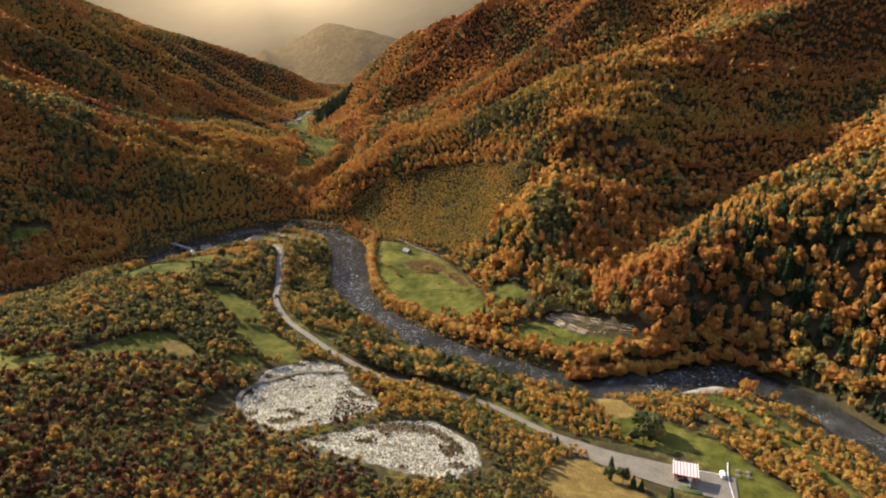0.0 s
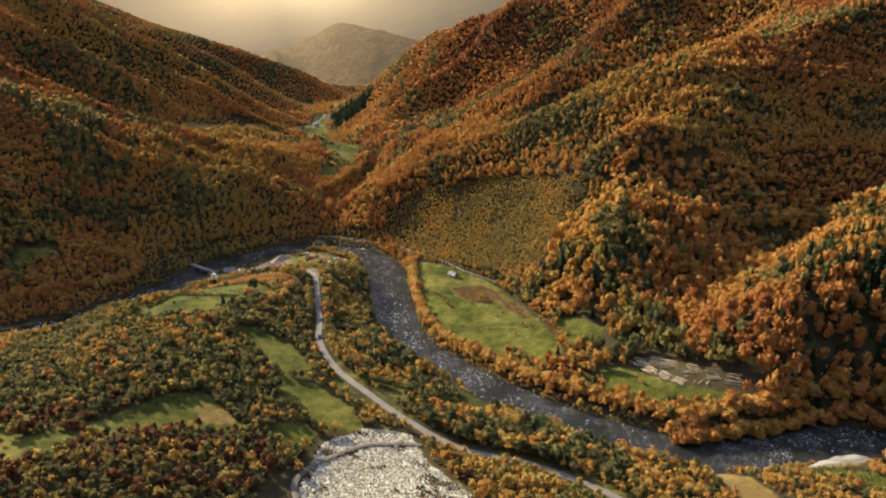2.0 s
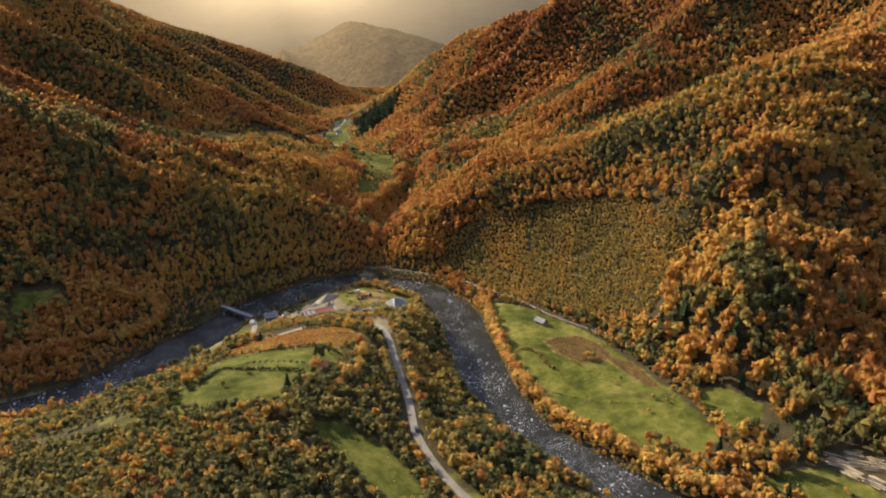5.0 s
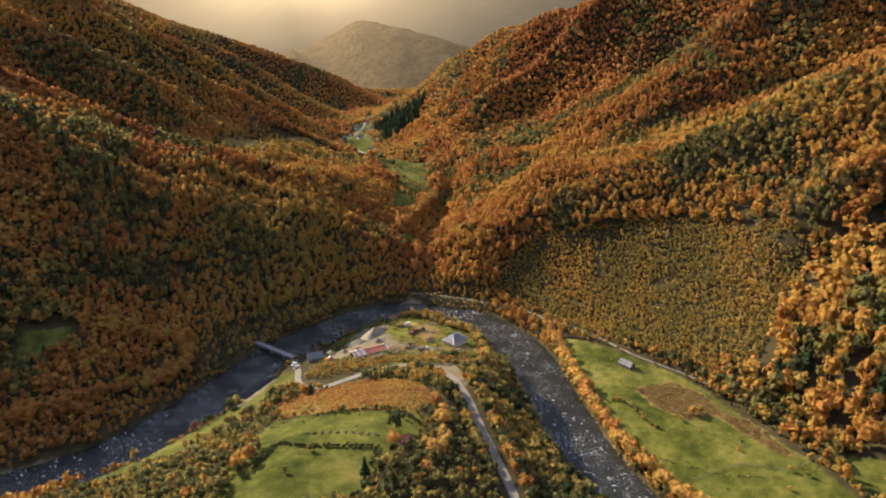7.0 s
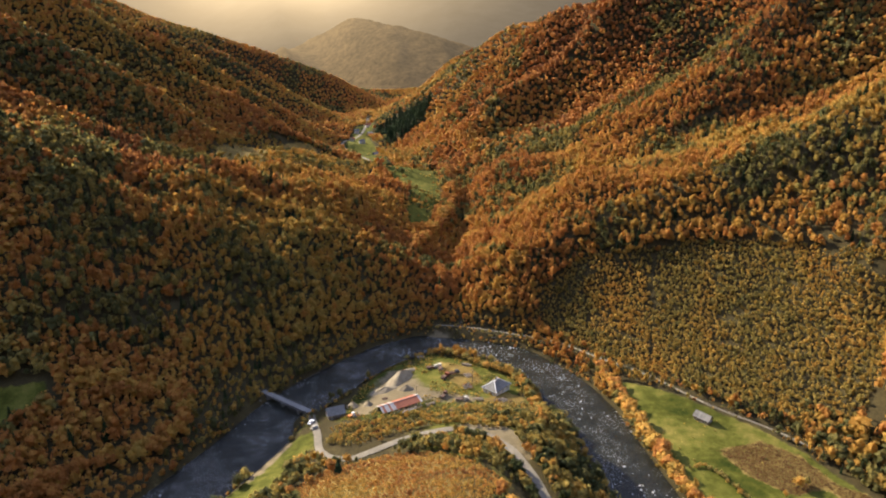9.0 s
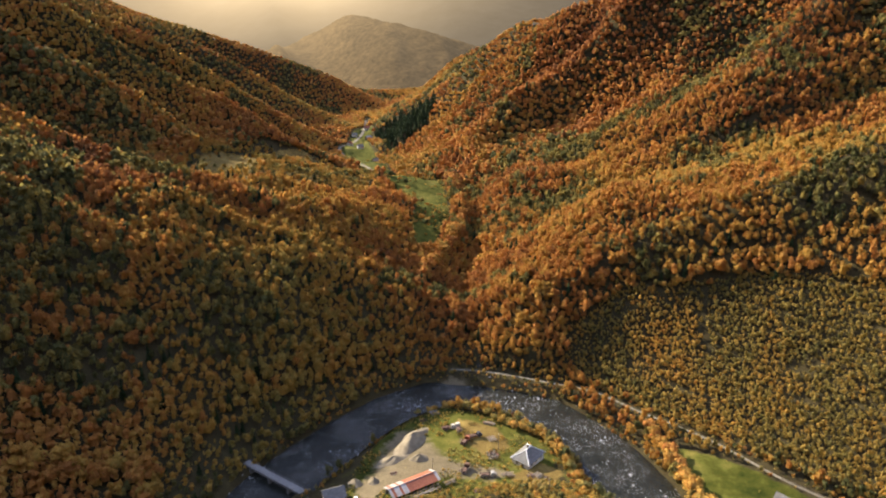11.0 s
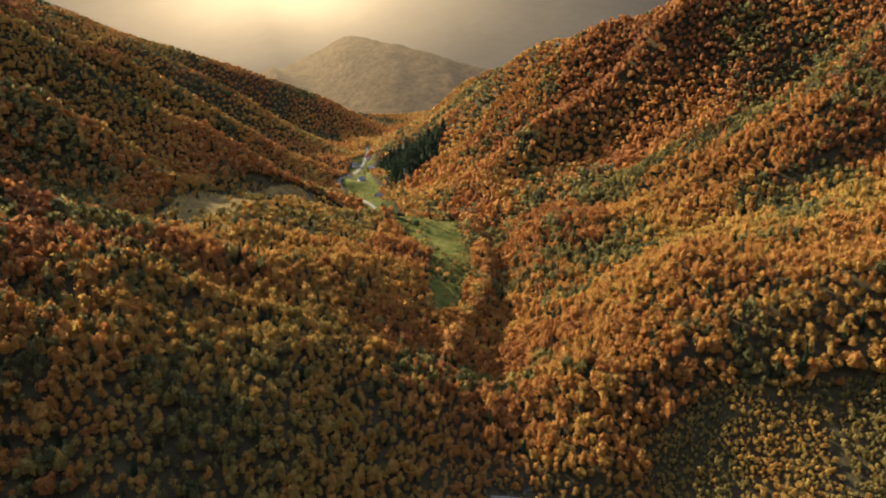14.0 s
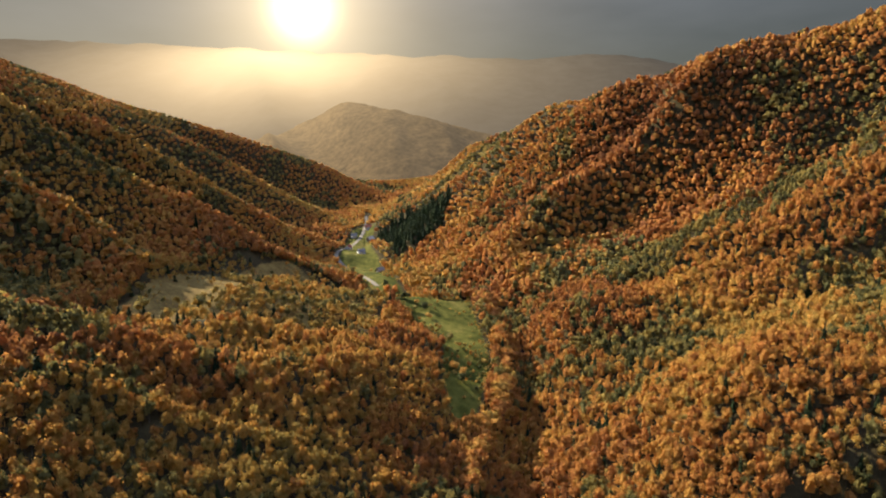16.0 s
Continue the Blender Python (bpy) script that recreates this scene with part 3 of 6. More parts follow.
def bulk(name, verts, faces, mats, smooth=False, tone=None, slots=None, normals=None):
    """A mesh from arrays: verts (n, 3), faces (m, 3 or 4). tone: a number a face. slots: a material a face."""
    me = bpy.data.meshes.new(name)
    verts = np.ascontiguousarray(verts, np.float32)
    faces = np.ascontiguousarray(faces, np.int32)
    k = faces.shape[1]
    me.vertices.add(len(verts))
    me.vertices.foreach_set("co", verts.ravel())
    me.loops.add(faces.size)
    me.loops.foreach_set("vertex_index", faces.ravel())
    me.polygons.add(len(faces))
    me.polygons.foreach_set("loop_start", np.arange(0, faces.size, k, dtype=np.int32))
    for m in mats:
        me.materials.append(m)
    if slots is not None:
        me.polygons.foreach_set("material_index", np.ascontiguousarray(slots, np.int32))
    me.update(calc_edges=True)
    me.polygons.foreach_set("use_smooth", np.full(len(faces), smooth, bool))
    if normals is not None:
        me.attributes.new("custom_normal", "FLOAT_VECTOR", "POINT").data.foreach_set("vector", np.ascontiguousarray(normals, np.float32).ravel())
    if tone is not None:
        me.attributes.new("tone", "FLOAT", "FACE").data.foreach_set("value", np.ascontiguousarray(tone, np.float32))
    return me


def grid_faces(nx, ny):
    i, j = np.meshgrid(np.arange(nx - 1), np.arange(ny - 1))
    a = (j * nx + i).ravel()
    return np.column_stack([a, a + 1, a + nx + 1, a + nx])


me = bulk("ground", np.column_stack([XX.ravel(), YY.ravel(), GZ.ravel()]), grid_faces(len(GX), len(GY)), [GROUND], True)
near = (np.abs(XX) < 460) & (YY > 150) & (YY < 1420)
shade = np.zeros((*XX.shape, 4), np.float32)
parts = cover(XX[near], YY[near])
for ch in range(3):
    shade[..., ch][near] = np.clip(0.5 + parts[ch] / 8, 0, 1)
_d, _w = line_distance(XX, YY, RIVER_LINE[::2])
_b = np.clip(1 - (_d - river_half(_w) - 4) / 5, 0, 1) * (0.34 + 0.25 * wave(XX, YY, 40, 81))
shade[..., 2] = np.maximum(shade[..., 2], _b)
_in = inside(XX, YY, INNER)
shade[..., 0] = np.maximum(shade[..., 0], np.where(_in > 2, 0.40 + 0.16 * wave(XX, YY, 45, 82), 0))
_yard = inside(XX, YY, BARE["yard"])
shade[..., 2] = np.where(_yard > -6, np.clip(0.5 + _yard / 24, 0, 1), shade[..., 2])
shade[..., 3] = 1
me.attributes.new("cover", "FLOAT_COLOR", "POINT").data.foreach_set("color", shade.ravel())
tagged(new("ground", me), "valley ground of leaf litter, meadow grass and bare sand", "ground", kind="structure")


def ribbon(name, line, half, lift, mats, label, cat, flat=None, cols=5):
    """A strip laid along a line."""
    line = np.array(line)[:, :2]
    t = np.gradient(line, axis=0)
    t /= np.linalg.norm(t, axis=1)[:, None]
    side = np.column_stack([t[:, 1], -t[:, 0]])
    half = np.broadcast_to(half, len(line))
    u = np.linspace(-1, 1, cols)
    p = line[:, None, :] + side[:, None, :] * (half[:, None] * u)[..., None]
    z = np.full(p.shape[:2], flat) if flat is not None else ground_z(p[..., 0], p[..., 1]) + lift * (1.3 - 0.3 * u * u)
    v = np.concatenate([p, z[..., None]], 2).reshape(-1, 3)
    return tagged(new(name, bulk(name, v, grid_faces(cols, len(line)), mats, True)), label, cat, kind="structure")


ribbon("water", RIVER_LINE, river_half(np.arange(len(RIVER_LINE)) / 2) + 3.5, 0, [RIVER_WATER], "dark shallow mountain river with white riffles", "river", WATER, 7)
ribbon("stream_water", STREAM_LINE[:60], 1.3, 0.25, [RIVER_WATER], "narrow stony side stream", "stream", None, 3)
ribbon("road", smooth_line(ROADS["main"], 2.5), 1.8, 0.25, [ROAD], "pale dusty two-lane valley road", "road")
ribbon("track", smooth_line(ROADS["east_track"], 2.5), 0.75, 0.2, [TRACK], "narrow dirt track along the slope's foot", "road")
ribbon("valley_track", smooth_line(ROADS["valley_road"], 4), 2.2, 0.25, [TRACK], "pale gravel lane up the side valley", "road")
ribbon("lot_track", smooth_line([(-52, 305), (-73, 302), (-84, 294), (-94, 283), (-98, 273), (-95, 262), (-85, 246), (-72, 233), (-60, 226), (-46, 217), (-30, 208)], 3), 1.25, 0.75, [DIRT], "brown dirt track round the stone lots", "road")

# ---- distance: a far hill and the far ridge behind the valley's head ----
def far_land(name, crest, depth, base, mat, label, rough, seed, step, folds=0.16):
    """A wooded height with a crest line (x, z) at one distance, folded into spurs towards the viewer."""
    xs = np.arange(crest[0][0], crest[-1][0] + step, step)
    top = np.interp(xs, [c[0] for c in crest], [c[2] for c in crest])
    y0 = crest[0][1]
    rows = 26
    v = []
    for j in range(rows):
        u = j / (rows - 1)
        y = y0 - depth * (1 - u) + 0 * xs
        fold = 1 - np.abs(wave(xs + 0.35 * (y - y0), y * 0.25, depth * 0.42, seed))
        f = u * u * (3 - 2 * u) * 0.55 + 0.45 * u
        z = base + (top - base) * np.clip(f + folds * (fold - 0.5) * 4 * u * (1 - u), 0, 1.02)
        z = z + rough * wave(xs, y, depth * 0.05, seed + 2) * (0.3 + 0.7 * u)
        v.append(np.column_stack([xs, y, z]))
    v.append(np.column_stack([xs, np.full(len(xs), y0 + depth * 0.5), np.full(len(xs), base)]))
    me = bulk(name, np.vstack(v), grid_faces(len(xs), rows + 1), [mat], True)
    return tagged(new(name, me), label, "mountain", kind="structure")


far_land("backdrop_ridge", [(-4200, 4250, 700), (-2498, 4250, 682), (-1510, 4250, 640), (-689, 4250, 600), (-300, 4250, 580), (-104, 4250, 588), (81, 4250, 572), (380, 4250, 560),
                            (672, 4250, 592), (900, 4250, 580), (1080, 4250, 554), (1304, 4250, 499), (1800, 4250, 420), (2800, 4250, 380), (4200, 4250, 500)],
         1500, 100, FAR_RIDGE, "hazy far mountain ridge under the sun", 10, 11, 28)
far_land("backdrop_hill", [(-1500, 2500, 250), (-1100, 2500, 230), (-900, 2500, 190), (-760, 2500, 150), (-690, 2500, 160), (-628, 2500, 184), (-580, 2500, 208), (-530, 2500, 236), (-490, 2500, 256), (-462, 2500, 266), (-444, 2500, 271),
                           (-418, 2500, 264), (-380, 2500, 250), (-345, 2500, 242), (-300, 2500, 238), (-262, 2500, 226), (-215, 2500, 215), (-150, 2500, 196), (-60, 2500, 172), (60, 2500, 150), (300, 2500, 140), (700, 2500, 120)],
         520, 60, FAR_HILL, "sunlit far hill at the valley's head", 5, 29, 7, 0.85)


# ---- woods ----
RNG = np.random.default_rng(7)


def spray(rng, centre, normal, size):
    """One ragged three-cornered spray of leaves."""
    n = normal / np.linalg.norm(normal)
    a = np.cross(n, rng.normal(size=3))
    a /= np.linalg.norm(a)
    b = np.cross(n, a)
    ang = rng.uniform(0, 6.28) + np.array([0, 2.09, 4.19]) + rng.uniform(-0.45, 0.45, 3)
    r = size * rng.uniform(0.6, 1.3, 3)
    lift = rng.uniform(-0.3, 0.15, 3) * size
    return centre + np.outer(np.cos(ang) * r, a) + np.outer(np.sin(ang) * r, b) + np.outer(lift, n)


def stem(height, radius, top):
    """A tapered three-sided trunk."""
    v, f = [], []
    for z, r in ((-0.6, radius), (height, top)):
        for k in range(3):
            v.append((r * math.cos(k * 2.094), r * math.sin(k * 2.094), z))
    for k in range(3):
        f += [(k, (k + 1) % 3, 3 + (k + 1) % 3), (k, 3 + (k + 1) % 3, 3 + k)]
    return np.array(v), np.array(f)


def clump(rng, centre, radius, sides, rings):
    """One bough's mass of leaves: a ragged cap, open below, of unit-free size."""
    v, f = [centre + np.array([rng.normal(0, 0.12), rng.normal(0, 0.12), 1.6]) * radius], []
    for k in range(rings):
        lift = math.cos((k + 1) * 2.0 / rings)
        wide = math.sin((k + 1) * 2.0 / rings)
        a0 = rng.uniform(0, 6.28)
        for q in range(sides):
            a = a0 + 6.283 * (q + rng.uniform(-0.25, 0.25)) / sides
            r = radius * wide * rng.uniform(0.78, 1.22)
            v.append(centre + np.array([math.cos(a) * r, math.sin(a) * r, 1.55 * radius * lift * rng.uniform(0.85, 1.15)]))
        for q in range(sides):
            p = (q + 1) % sides
            if k == 0:
                f.append((0, 1 + q, 1 + p))
            else:
                i, o = 1 + (k - 1) * sides, 1 + k * sides
                f += [(i + q, o + q, o + p), (i + q, o + p, i + p)]
    return np.array(v), np.array(f)


def broadleaf(rng, clumps, sprays, trunk=True, sides=5, rings=2):
    """A crown of unit height 1: clumps of leaves with loose sprays standing out of them, on a short trunk. Returns verts, faces, the number of trunk faces."""
    v, f = stem(0.62, 0.022, 0.008)
    if not trunk:
        v, f = v[:0], f[:0]
    vs, fs, base = [v], [f], len(v)
    lobes = [(np.array([0, 0, 0.54]), 0.23)]
    turn = rng.uniform(0, 6.28)
    for k in range(clumps - 1):
        a, h = turn + 2.4 * k + rng.uniform(-0.4, 0.4), rng.uniform(0.36, 0.78)
        out = rng.uniform(0.14, 0.25) * (1.15 - 0.9 * abs(h - 0.45))
        lobes.append((np.array([math.cos(a) * out, math.sin(a) * out, h]), rng.uniform(0.11, 0.16)))
    for c, r in lobes:
        p, q = clump(rng, c, r, sides, rings)
        vs.append(p)
        fs.append(q + base)
        base += len(p)
    size = 0.56 / math.sqrt(sprays + 6)
    for k in range(sprays):
        c, r = lobes[k % len(lobes)]
        d = rng.normal(size=3)
        d[2] = abs(d[2]) * 0.9 - 0.2
        d /= np.linalg.norm(d)
        vs.append(spray(rng, c + d * (r * rng.uniform(0.9, 1.3) + 0.03) * np.array([1, 1, 1.45]), d + rng.normal(size=3) * 0.3, size * rng.uniform(0.75, 1.3)))
        fs.append(np.array([[base, base + 1, base + 2]]))
        base += 3
    return np.vstack(vs), np.vstack(fs), len(f)


def conifer(rng, count):
    """A spruce of unit height: drooping sprays round a tapered trunk."""
    v, f = stem(0.95, 0.020, 0.004)
    vs, fs, base = [v], [f], len(v)
    for k in range(count):
        h = (k + rng.uniform(0, 1)) / count
        h = 1 - (1 - h) ** 0.75 * 0.92
        r = 0.20 * (1.02 - h) + 0.012
        a = k * 2.4 + rng.uniform(-0.4, 0.4)
        d = np.array([math.cos(a), math.sin(a), 0])
        vs.append(spray(rng, d * r * rng.uniform(0.45, 0.75) + np.array([0, 0, h - 0.03]), d * 0.75 + np.array([0, 0, 0.85]), (r * 0.8 + 0.025) * rng.uniform(0.8, 1.25)))
        fs.append(np.array([[base, base + 1, base + 2]]))
        base += 3
    return np.vstack(vs), np.vstack(fs), len(f)


def leaf_normals(v, f):
    """Rounded shading for a crown: each spray faces partly its own way, partly away from the crown's middle."""
    q = v[f]
    own = np.cross(q[:, 1] - q[:, 0], q[:, 2] - q[:, 0])
    own /= np.linalg.norm(own, axis=1)[:, None] + 1e-9
    out = np.zeros_like(v)
    for k in range(f.shape[1]):
        np.add.at(out, f[:, k], own)
    out /= np.linalg.norm(out, axis=1)[:, None] + 1e-9
    out *= np.sign((out * (v - np.array([0, 0, 0.3]))).sum(1))[:, None]
    far = v - np.array([0, 0, 0.42])
    far /= np.linalg.norm(far, axis=1)[:, None] + 1e-9
    n = 0.5 * out + 0.5 * far
    return n / (np.linalg.norm(n, axis=1)[:, None] + 1e-9)


def wood(name, x, y, height, width, tone, kinds, leaf, label, cat="wood"):
    """Many trees as one mesh: kinds are templates; height in metres, width as a share of it."""
    if not len(x):
        return None
    pick = RNG.integers(0, len(kinds), len(x))
    turn = RNG.uniform(0, 6.283, len(x))
    z = ground_z(x, y)
    vs, fs, tones, slots, ns, base = [], [], [], [], [], 0
    for k, (v, f, stems) in enumerate(kinds):
        w = np.nonzero(pick == k)[0]
        if not len(w):
            continue
        c, s, h, g = np.cos(turn[w])[:, None], np.sin(turn[w])[:, None], height[w][:, None], (height * width)[w][:, None]
        p = np.stack([(v[:, 0] * c - v[:, 1] * s) * g + x[w][:, None], (v[:, 0] * s + v[:, 1] * c) * g + y[w][:, None], v[:, 2] * h + z[w][:, None]], 2)
        vs.append(p.reshape(-1, 3))
        o = leaf_normals(v, f)
        ns.append(np.stack([o[:, 0] * c - o[:, 1] * s, o[:, 0] * s + o[:, 1] * c, np.broadcast_to(o[:, 2], (len(w), len(v)))], 2).reshape(-1, 3))
        fs.append((f[None] + (np.arange(len(w)) * len(v))[:, None, None] + base).reshape(-1, 3))
        base += len(w) * len(v)
        tones.append(np.repeat(tone[w], len(f)))
        slots.append(np.tile((np.arange(len(f)) < stems).astype(np.int32), len(w)))
    me = bulk(name, np.vstack(vs), np.vstack(fs), [leaf, BARK], False, np.concatenate(tones), np.concatenate(slots), np.vstack(ns))
    return tagged(new(name, me), label, cat, kind="stuff")


def scatter(x0, x1, y0, y1, gap):
    """A jittered lattice of places."""
    gx, gy = np.meshgrid(np.arange(x0, x1, gap), np.arange(y0, y1, gap * 0.87))
    gx = gx + (np.arange(gx.shape[0]) % 2)[:, None] * gap / 2
    return (gx + RNG.uniform(-0.36, 0.36, gx.shape) * gap).ravel(), (gy + RNG.uniform(-0.36, 0.36, gy.shape) * gap).ravel()


def free(x, y, edge=1.5):
    """Where woods may stand: off meadows, bare ground, roads and water."""
    d, w = line_distance(x, y, RIVER_LINE[::2])
    ok = (d > river_half(w) + 4) & (road_reach(x, y) > 3.6)
    for part in cover(x, y):
        ok &= part < -edge
    return ok


def in_view_land(x, y):
    """The land that the valley's openings show."""
    far_side = (x > -60) & (y > 1240) | (x > 60) & (y > 1190)
    return (x > -0.74 * y - 70) & (x < 0.74 * y + 40) & ~far_side & (ground_z(x, y) < 420)


def tone_at(x, y):
    """The autumn tone of the woods: russet beech, orange, yellow, olive."""
    t = 0.45 + 0.13 * wave(x, y, 130, 31) + 0.13 * wave(x, y, 42, 32) + RNG.normal(0, 0.06, len(x))
    green = wave(x, y, 46, 33) + 0.5 * wave(x, y, 17, 34) + RNG.normal(0, 0.3, len(x)) > 0.4
    return np.where(green, RNG.uniform(0.70, 0.90, len(x)), np.clip(t, 0.12, 0.68))


NEAR_TREES = [broadleaf(RNG, 2, 26, sides=4) for k in range(14)]
MID_TREES = [broadleaf(RNG, 3, 20) for k in range(10)]
CLOSE_TREES = [broadleaf(RNG, 3, 52, sides=4) for k in range(14)]
UPPER_TREES = [broadleaf(RNG, 1, 5, False, 4) for k in range(12)]
FAR_TREES = [broadleaf(RNG, 1, 1, False, 4) for k in range(10)]
SHRUBS = [broadleaf(RNG, 1, 12, False, 4) for k in range(10)]
BUSHES = [broadleaf(RNG, 1, 12, False, 4) for k in range(8)]
TUFTS = [broadleaf(RNG, 1, 5, False, 4) for k in range(6)]
SPRUCES = [conifer(RNG, 64) for k in range(6)]


def inner_land(x, y):
    """The low hill inside the river's bend and the banks below it."""
    return inside(x, y, INNER) > 0


def plant():
    # slopes close to the way
    x, y = scatter(-700, 640, 170, 1200, 3.55)
    inner = inner_land(x, y)
    ok = in_view_land(x, y) & free(x, y) & ~inner & (inside(x, y, CLEARING) < 1) & (inside(x, y, SHOULDER) < 0)
    core = (x > -400) & (x < 190) & (y > 600) & (y < 1000) | (x > 40) & (x < 260) & (y < 560)
    close = core & (y > 640) & (y < 800) & (x > -340) & (x < 10)
    dark = RNG.uniform(0, 1, len(x)) < np.where((x > 150) & (y < 470), 0.30, 0.035)
    tone = tone_at(x, y)
    h = RNG.triangular(6.0, 10.0, 17.5, len(x)) * np.where(wave(x, y, 90, 41) > 0.3, 0.85, 1.0)
    tone = np.where((x > 30) & (y < 580) & (tone < 0.7), np.clip(0.27 + 0.6 * tone, 0.36, 0.62), tone)
    # cloud shade on the upper east slope put into the leaves as browner tone
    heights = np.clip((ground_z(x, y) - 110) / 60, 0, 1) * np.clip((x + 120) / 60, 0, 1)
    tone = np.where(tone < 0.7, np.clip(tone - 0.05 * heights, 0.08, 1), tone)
    low = ground_z(x, y) < 12
    h = np.where(low, h * 0.72, h)
    tone = np.where(low, np.clip(tone + 0.08, 0, 0.9), tone)
    w = RNG.uniform(0.62, 0.92, len(x))
    grown = (x > 15) & (y < 610)
    h = np.where(grown, h * 1.45, h)
    tone = np.where(grown & (tone < 0.7), tone - 0.08, tone)
    thin = RNG.uniform(0, 1, len(x)) < np.where(grown, 0.52, np.where(close, 0.95, np.where(core, 0.88, 1.0)))
    a, b, c = ok & core & ~dark & thin, ok & ~core & ~dark & (thin | ~grown), ok & dark & thin & (core | (RNG.uniform(0, 1, len(x)) < 0.5))
    n = a & close
    a &= ~close
    wood("gorge_wood", x[n], y[n], h[n] * 0.76, w[n], tone[n], CLOSE_TREES, LEAVES, "golden, orange and olive autumn wood above the gorge")
    wood("slope_wood", x[a], y[a], h[a] * 0.76, w[a], tone[a], NEAR_TREES, LEAVES, "russet, orange and olive autumn beech wood on steep slopes")
    u = b & (y > 900)
    b &= ~u
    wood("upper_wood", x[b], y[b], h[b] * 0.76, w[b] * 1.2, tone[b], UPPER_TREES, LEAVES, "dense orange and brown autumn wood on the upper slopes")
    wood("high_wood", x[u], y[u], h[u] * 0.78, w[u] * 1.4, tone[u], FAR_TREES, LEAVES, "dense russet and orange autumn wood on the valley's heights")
    wood("spruce_scatter", x[c], y[c], h[c] * 0.95, w[c], RNG.uniform(0, 1, c.sum()), SPRUCES, NEEDLES, "scattered dark green spruces among autumn beeches")
    # far slopes
    x, y = scatter(-1150, 120, 1200, 1860, 6.0)
    ok = in_view_land(x, y) & free(x, y) & (inside(x, y, SPRUCE_STAND) < 0)
    wood("far_wood", x[ok], y[ok], RNG.uniform(6.5, 9.5, ok.sum()), RNG.uniform(1.2, 1.6, ok.sum()), tone_at(x[ok], y[ok]), FAR_TREES, LEAVES, "brown and orange autumn wood on far valley sides")
    x, y = scatter(-290, -170, 1195, 1340, 7.0)
    ok = (inside(x, y, SPRUCE_STAND) > 0) & free(x, y)
    wood("spruce_stand", x[ok], y[ok], RNG.uniform(13, 18, ok.sum()), RNG.uniform(0.8, 1.1, ok.sum()), RNG.uniform(0, 1, ok.sum()), SPRUCES, NEEDLES, "dense stand of dark green spruces")
    # woods behind and beside the way, and on slopes turned away from it
    x, y = scatter(-700, 700, -160, 1000, 10.5)
    seen = in_view_land(x, y) & (y > 120)
    ok = ~seen & free(x, y) & (ground_z(x, y) < 420) & (road_reach(x, y) > 7)
    wood("rear_wood", x[ok], y[ok], RNG.uniform(6, 11, ok.sum()), RNG.uniform(1.0, 1.4, ok.sum()), tone_at(x[ok], y[ok]), FAR_TREES, LEAVES, "brown and olive autumn wood on the hills around")
    # green bushes and young trees along the meadow's upper edge
    x, y = scatter(-6, 48, 440, 572, 3.6)
    ok = (inside(x, y, [(-3, 568), (16, 568), (32, 532), (42, 490), (44, 462), (32, 460), (24, 485), (16, 510), (6, 536)]) > 0) & (road_reach(x, y) > 3.2)
    ok &= np.maximum(inside(x, y, GRASS["east_meadow"]), inside(x, y, GRASS["small_field"])) < 1
    green = RNG.uniform(0, 1, len(x)) < 0.6
    tone = np.where(green, RNG.uniform(0.74, 0.96, len(x)), RNG.uniform(0.42, 0.66, len(x)))
    wood("meadow_edge", x[ok], y[ok], RNG.triangular(2.0, 4.5, 8.5, ok.sum()), RNG.uniform(0.95, 1.4, ok.sum()), tone[ok], MID_TREES, LEAVES, "green and golden bushes and young trees along a meadow's edge", "bushes")
    # the felled slope, regrown with low bushes
    x, y = scatter(-125, 90, 535, 720, 1.55)
    ok = (inside(x, y, CLEARING) > -1) & free(x, y, 0.5)
    x, y = x + RNG.normal(0, 0.6, len(x)), y + RNG.normal(0, 0.6, len(y))
    ok = (inside(x, y, CLEARING) > -1) & free(x, y, 0.5) & (wave(0.6 * x + 0.5 * y, 0.4 * y, 5, 52) + RNG.normal(0, 0.15, len(x)) > -0.72) & (line_distance(x, y, [(-31, 690), (-36, 675), (-38, 658), (-44, 645), (-47, 632)])[0] > 0.9 + 1.1 * wave(x, y, 8, 54))
    pale = inside(x, y, [(-57, 690), (-37, 684), (-42, 660), (-57, 652), (-77, 664), (-67, 680)]) > 0
    tone = np.where(pale, -0.04, 0.0) + 0.66 + 0.07 * wave(x, 0.4 * y, 18, 51) + 0.06 * wave(x, y, 7, 53) + RNG.normal(0, 0.045, len(x))
    wood("clearing_bushes", x[ok], y[ok], RNG.triangular(1.2, 2.4, 4.8, ok.sum()), RNG.uniform(0.75, 1.15, ok.sum()), tone[ok], BUSHES, LEAVES, "olive and yellow young growth on a felled slope", "bushes")
    # the inner hill: bushes and small trees
    x, y = scatter(-430, 300, 120, 660, 3.1)
    ok = inner_land(x, y) & free(x, y, 0.5) & (x > -0.74 * y - 60) & (x < 0.74 * y + 40)
    for ring in STONES.values():
        ok &= inside(x, y, ring) < -2
    ok &= (line_distance(x, y, ROAD_LINES["main"][::2])[0] > 4.3) & (line_distance(x, y, ROAD_LINES["forecourt"])[0] > 10.5)
    gap = wave(x, y, 34, 61) + 0.5 * wave(x, y, 13, 62)
    ok &= gap > -0.62
    tone = 0.55 + 0.10 * wave(x, y, 38, 63) + RNG.normal(0, 0.07, len(x))
    tone = np.where(0.5 * wave(x, y, 30, 65) + 0.4 * wave(x, y, 12, 66) + RNG.normal(0, 0.4, len(x)) > np.where(x < -80, -0.4, 0.22), RNG.uniform(0.70, 0.94, len(x)), np.clip(tone, 0.14, 0.8))
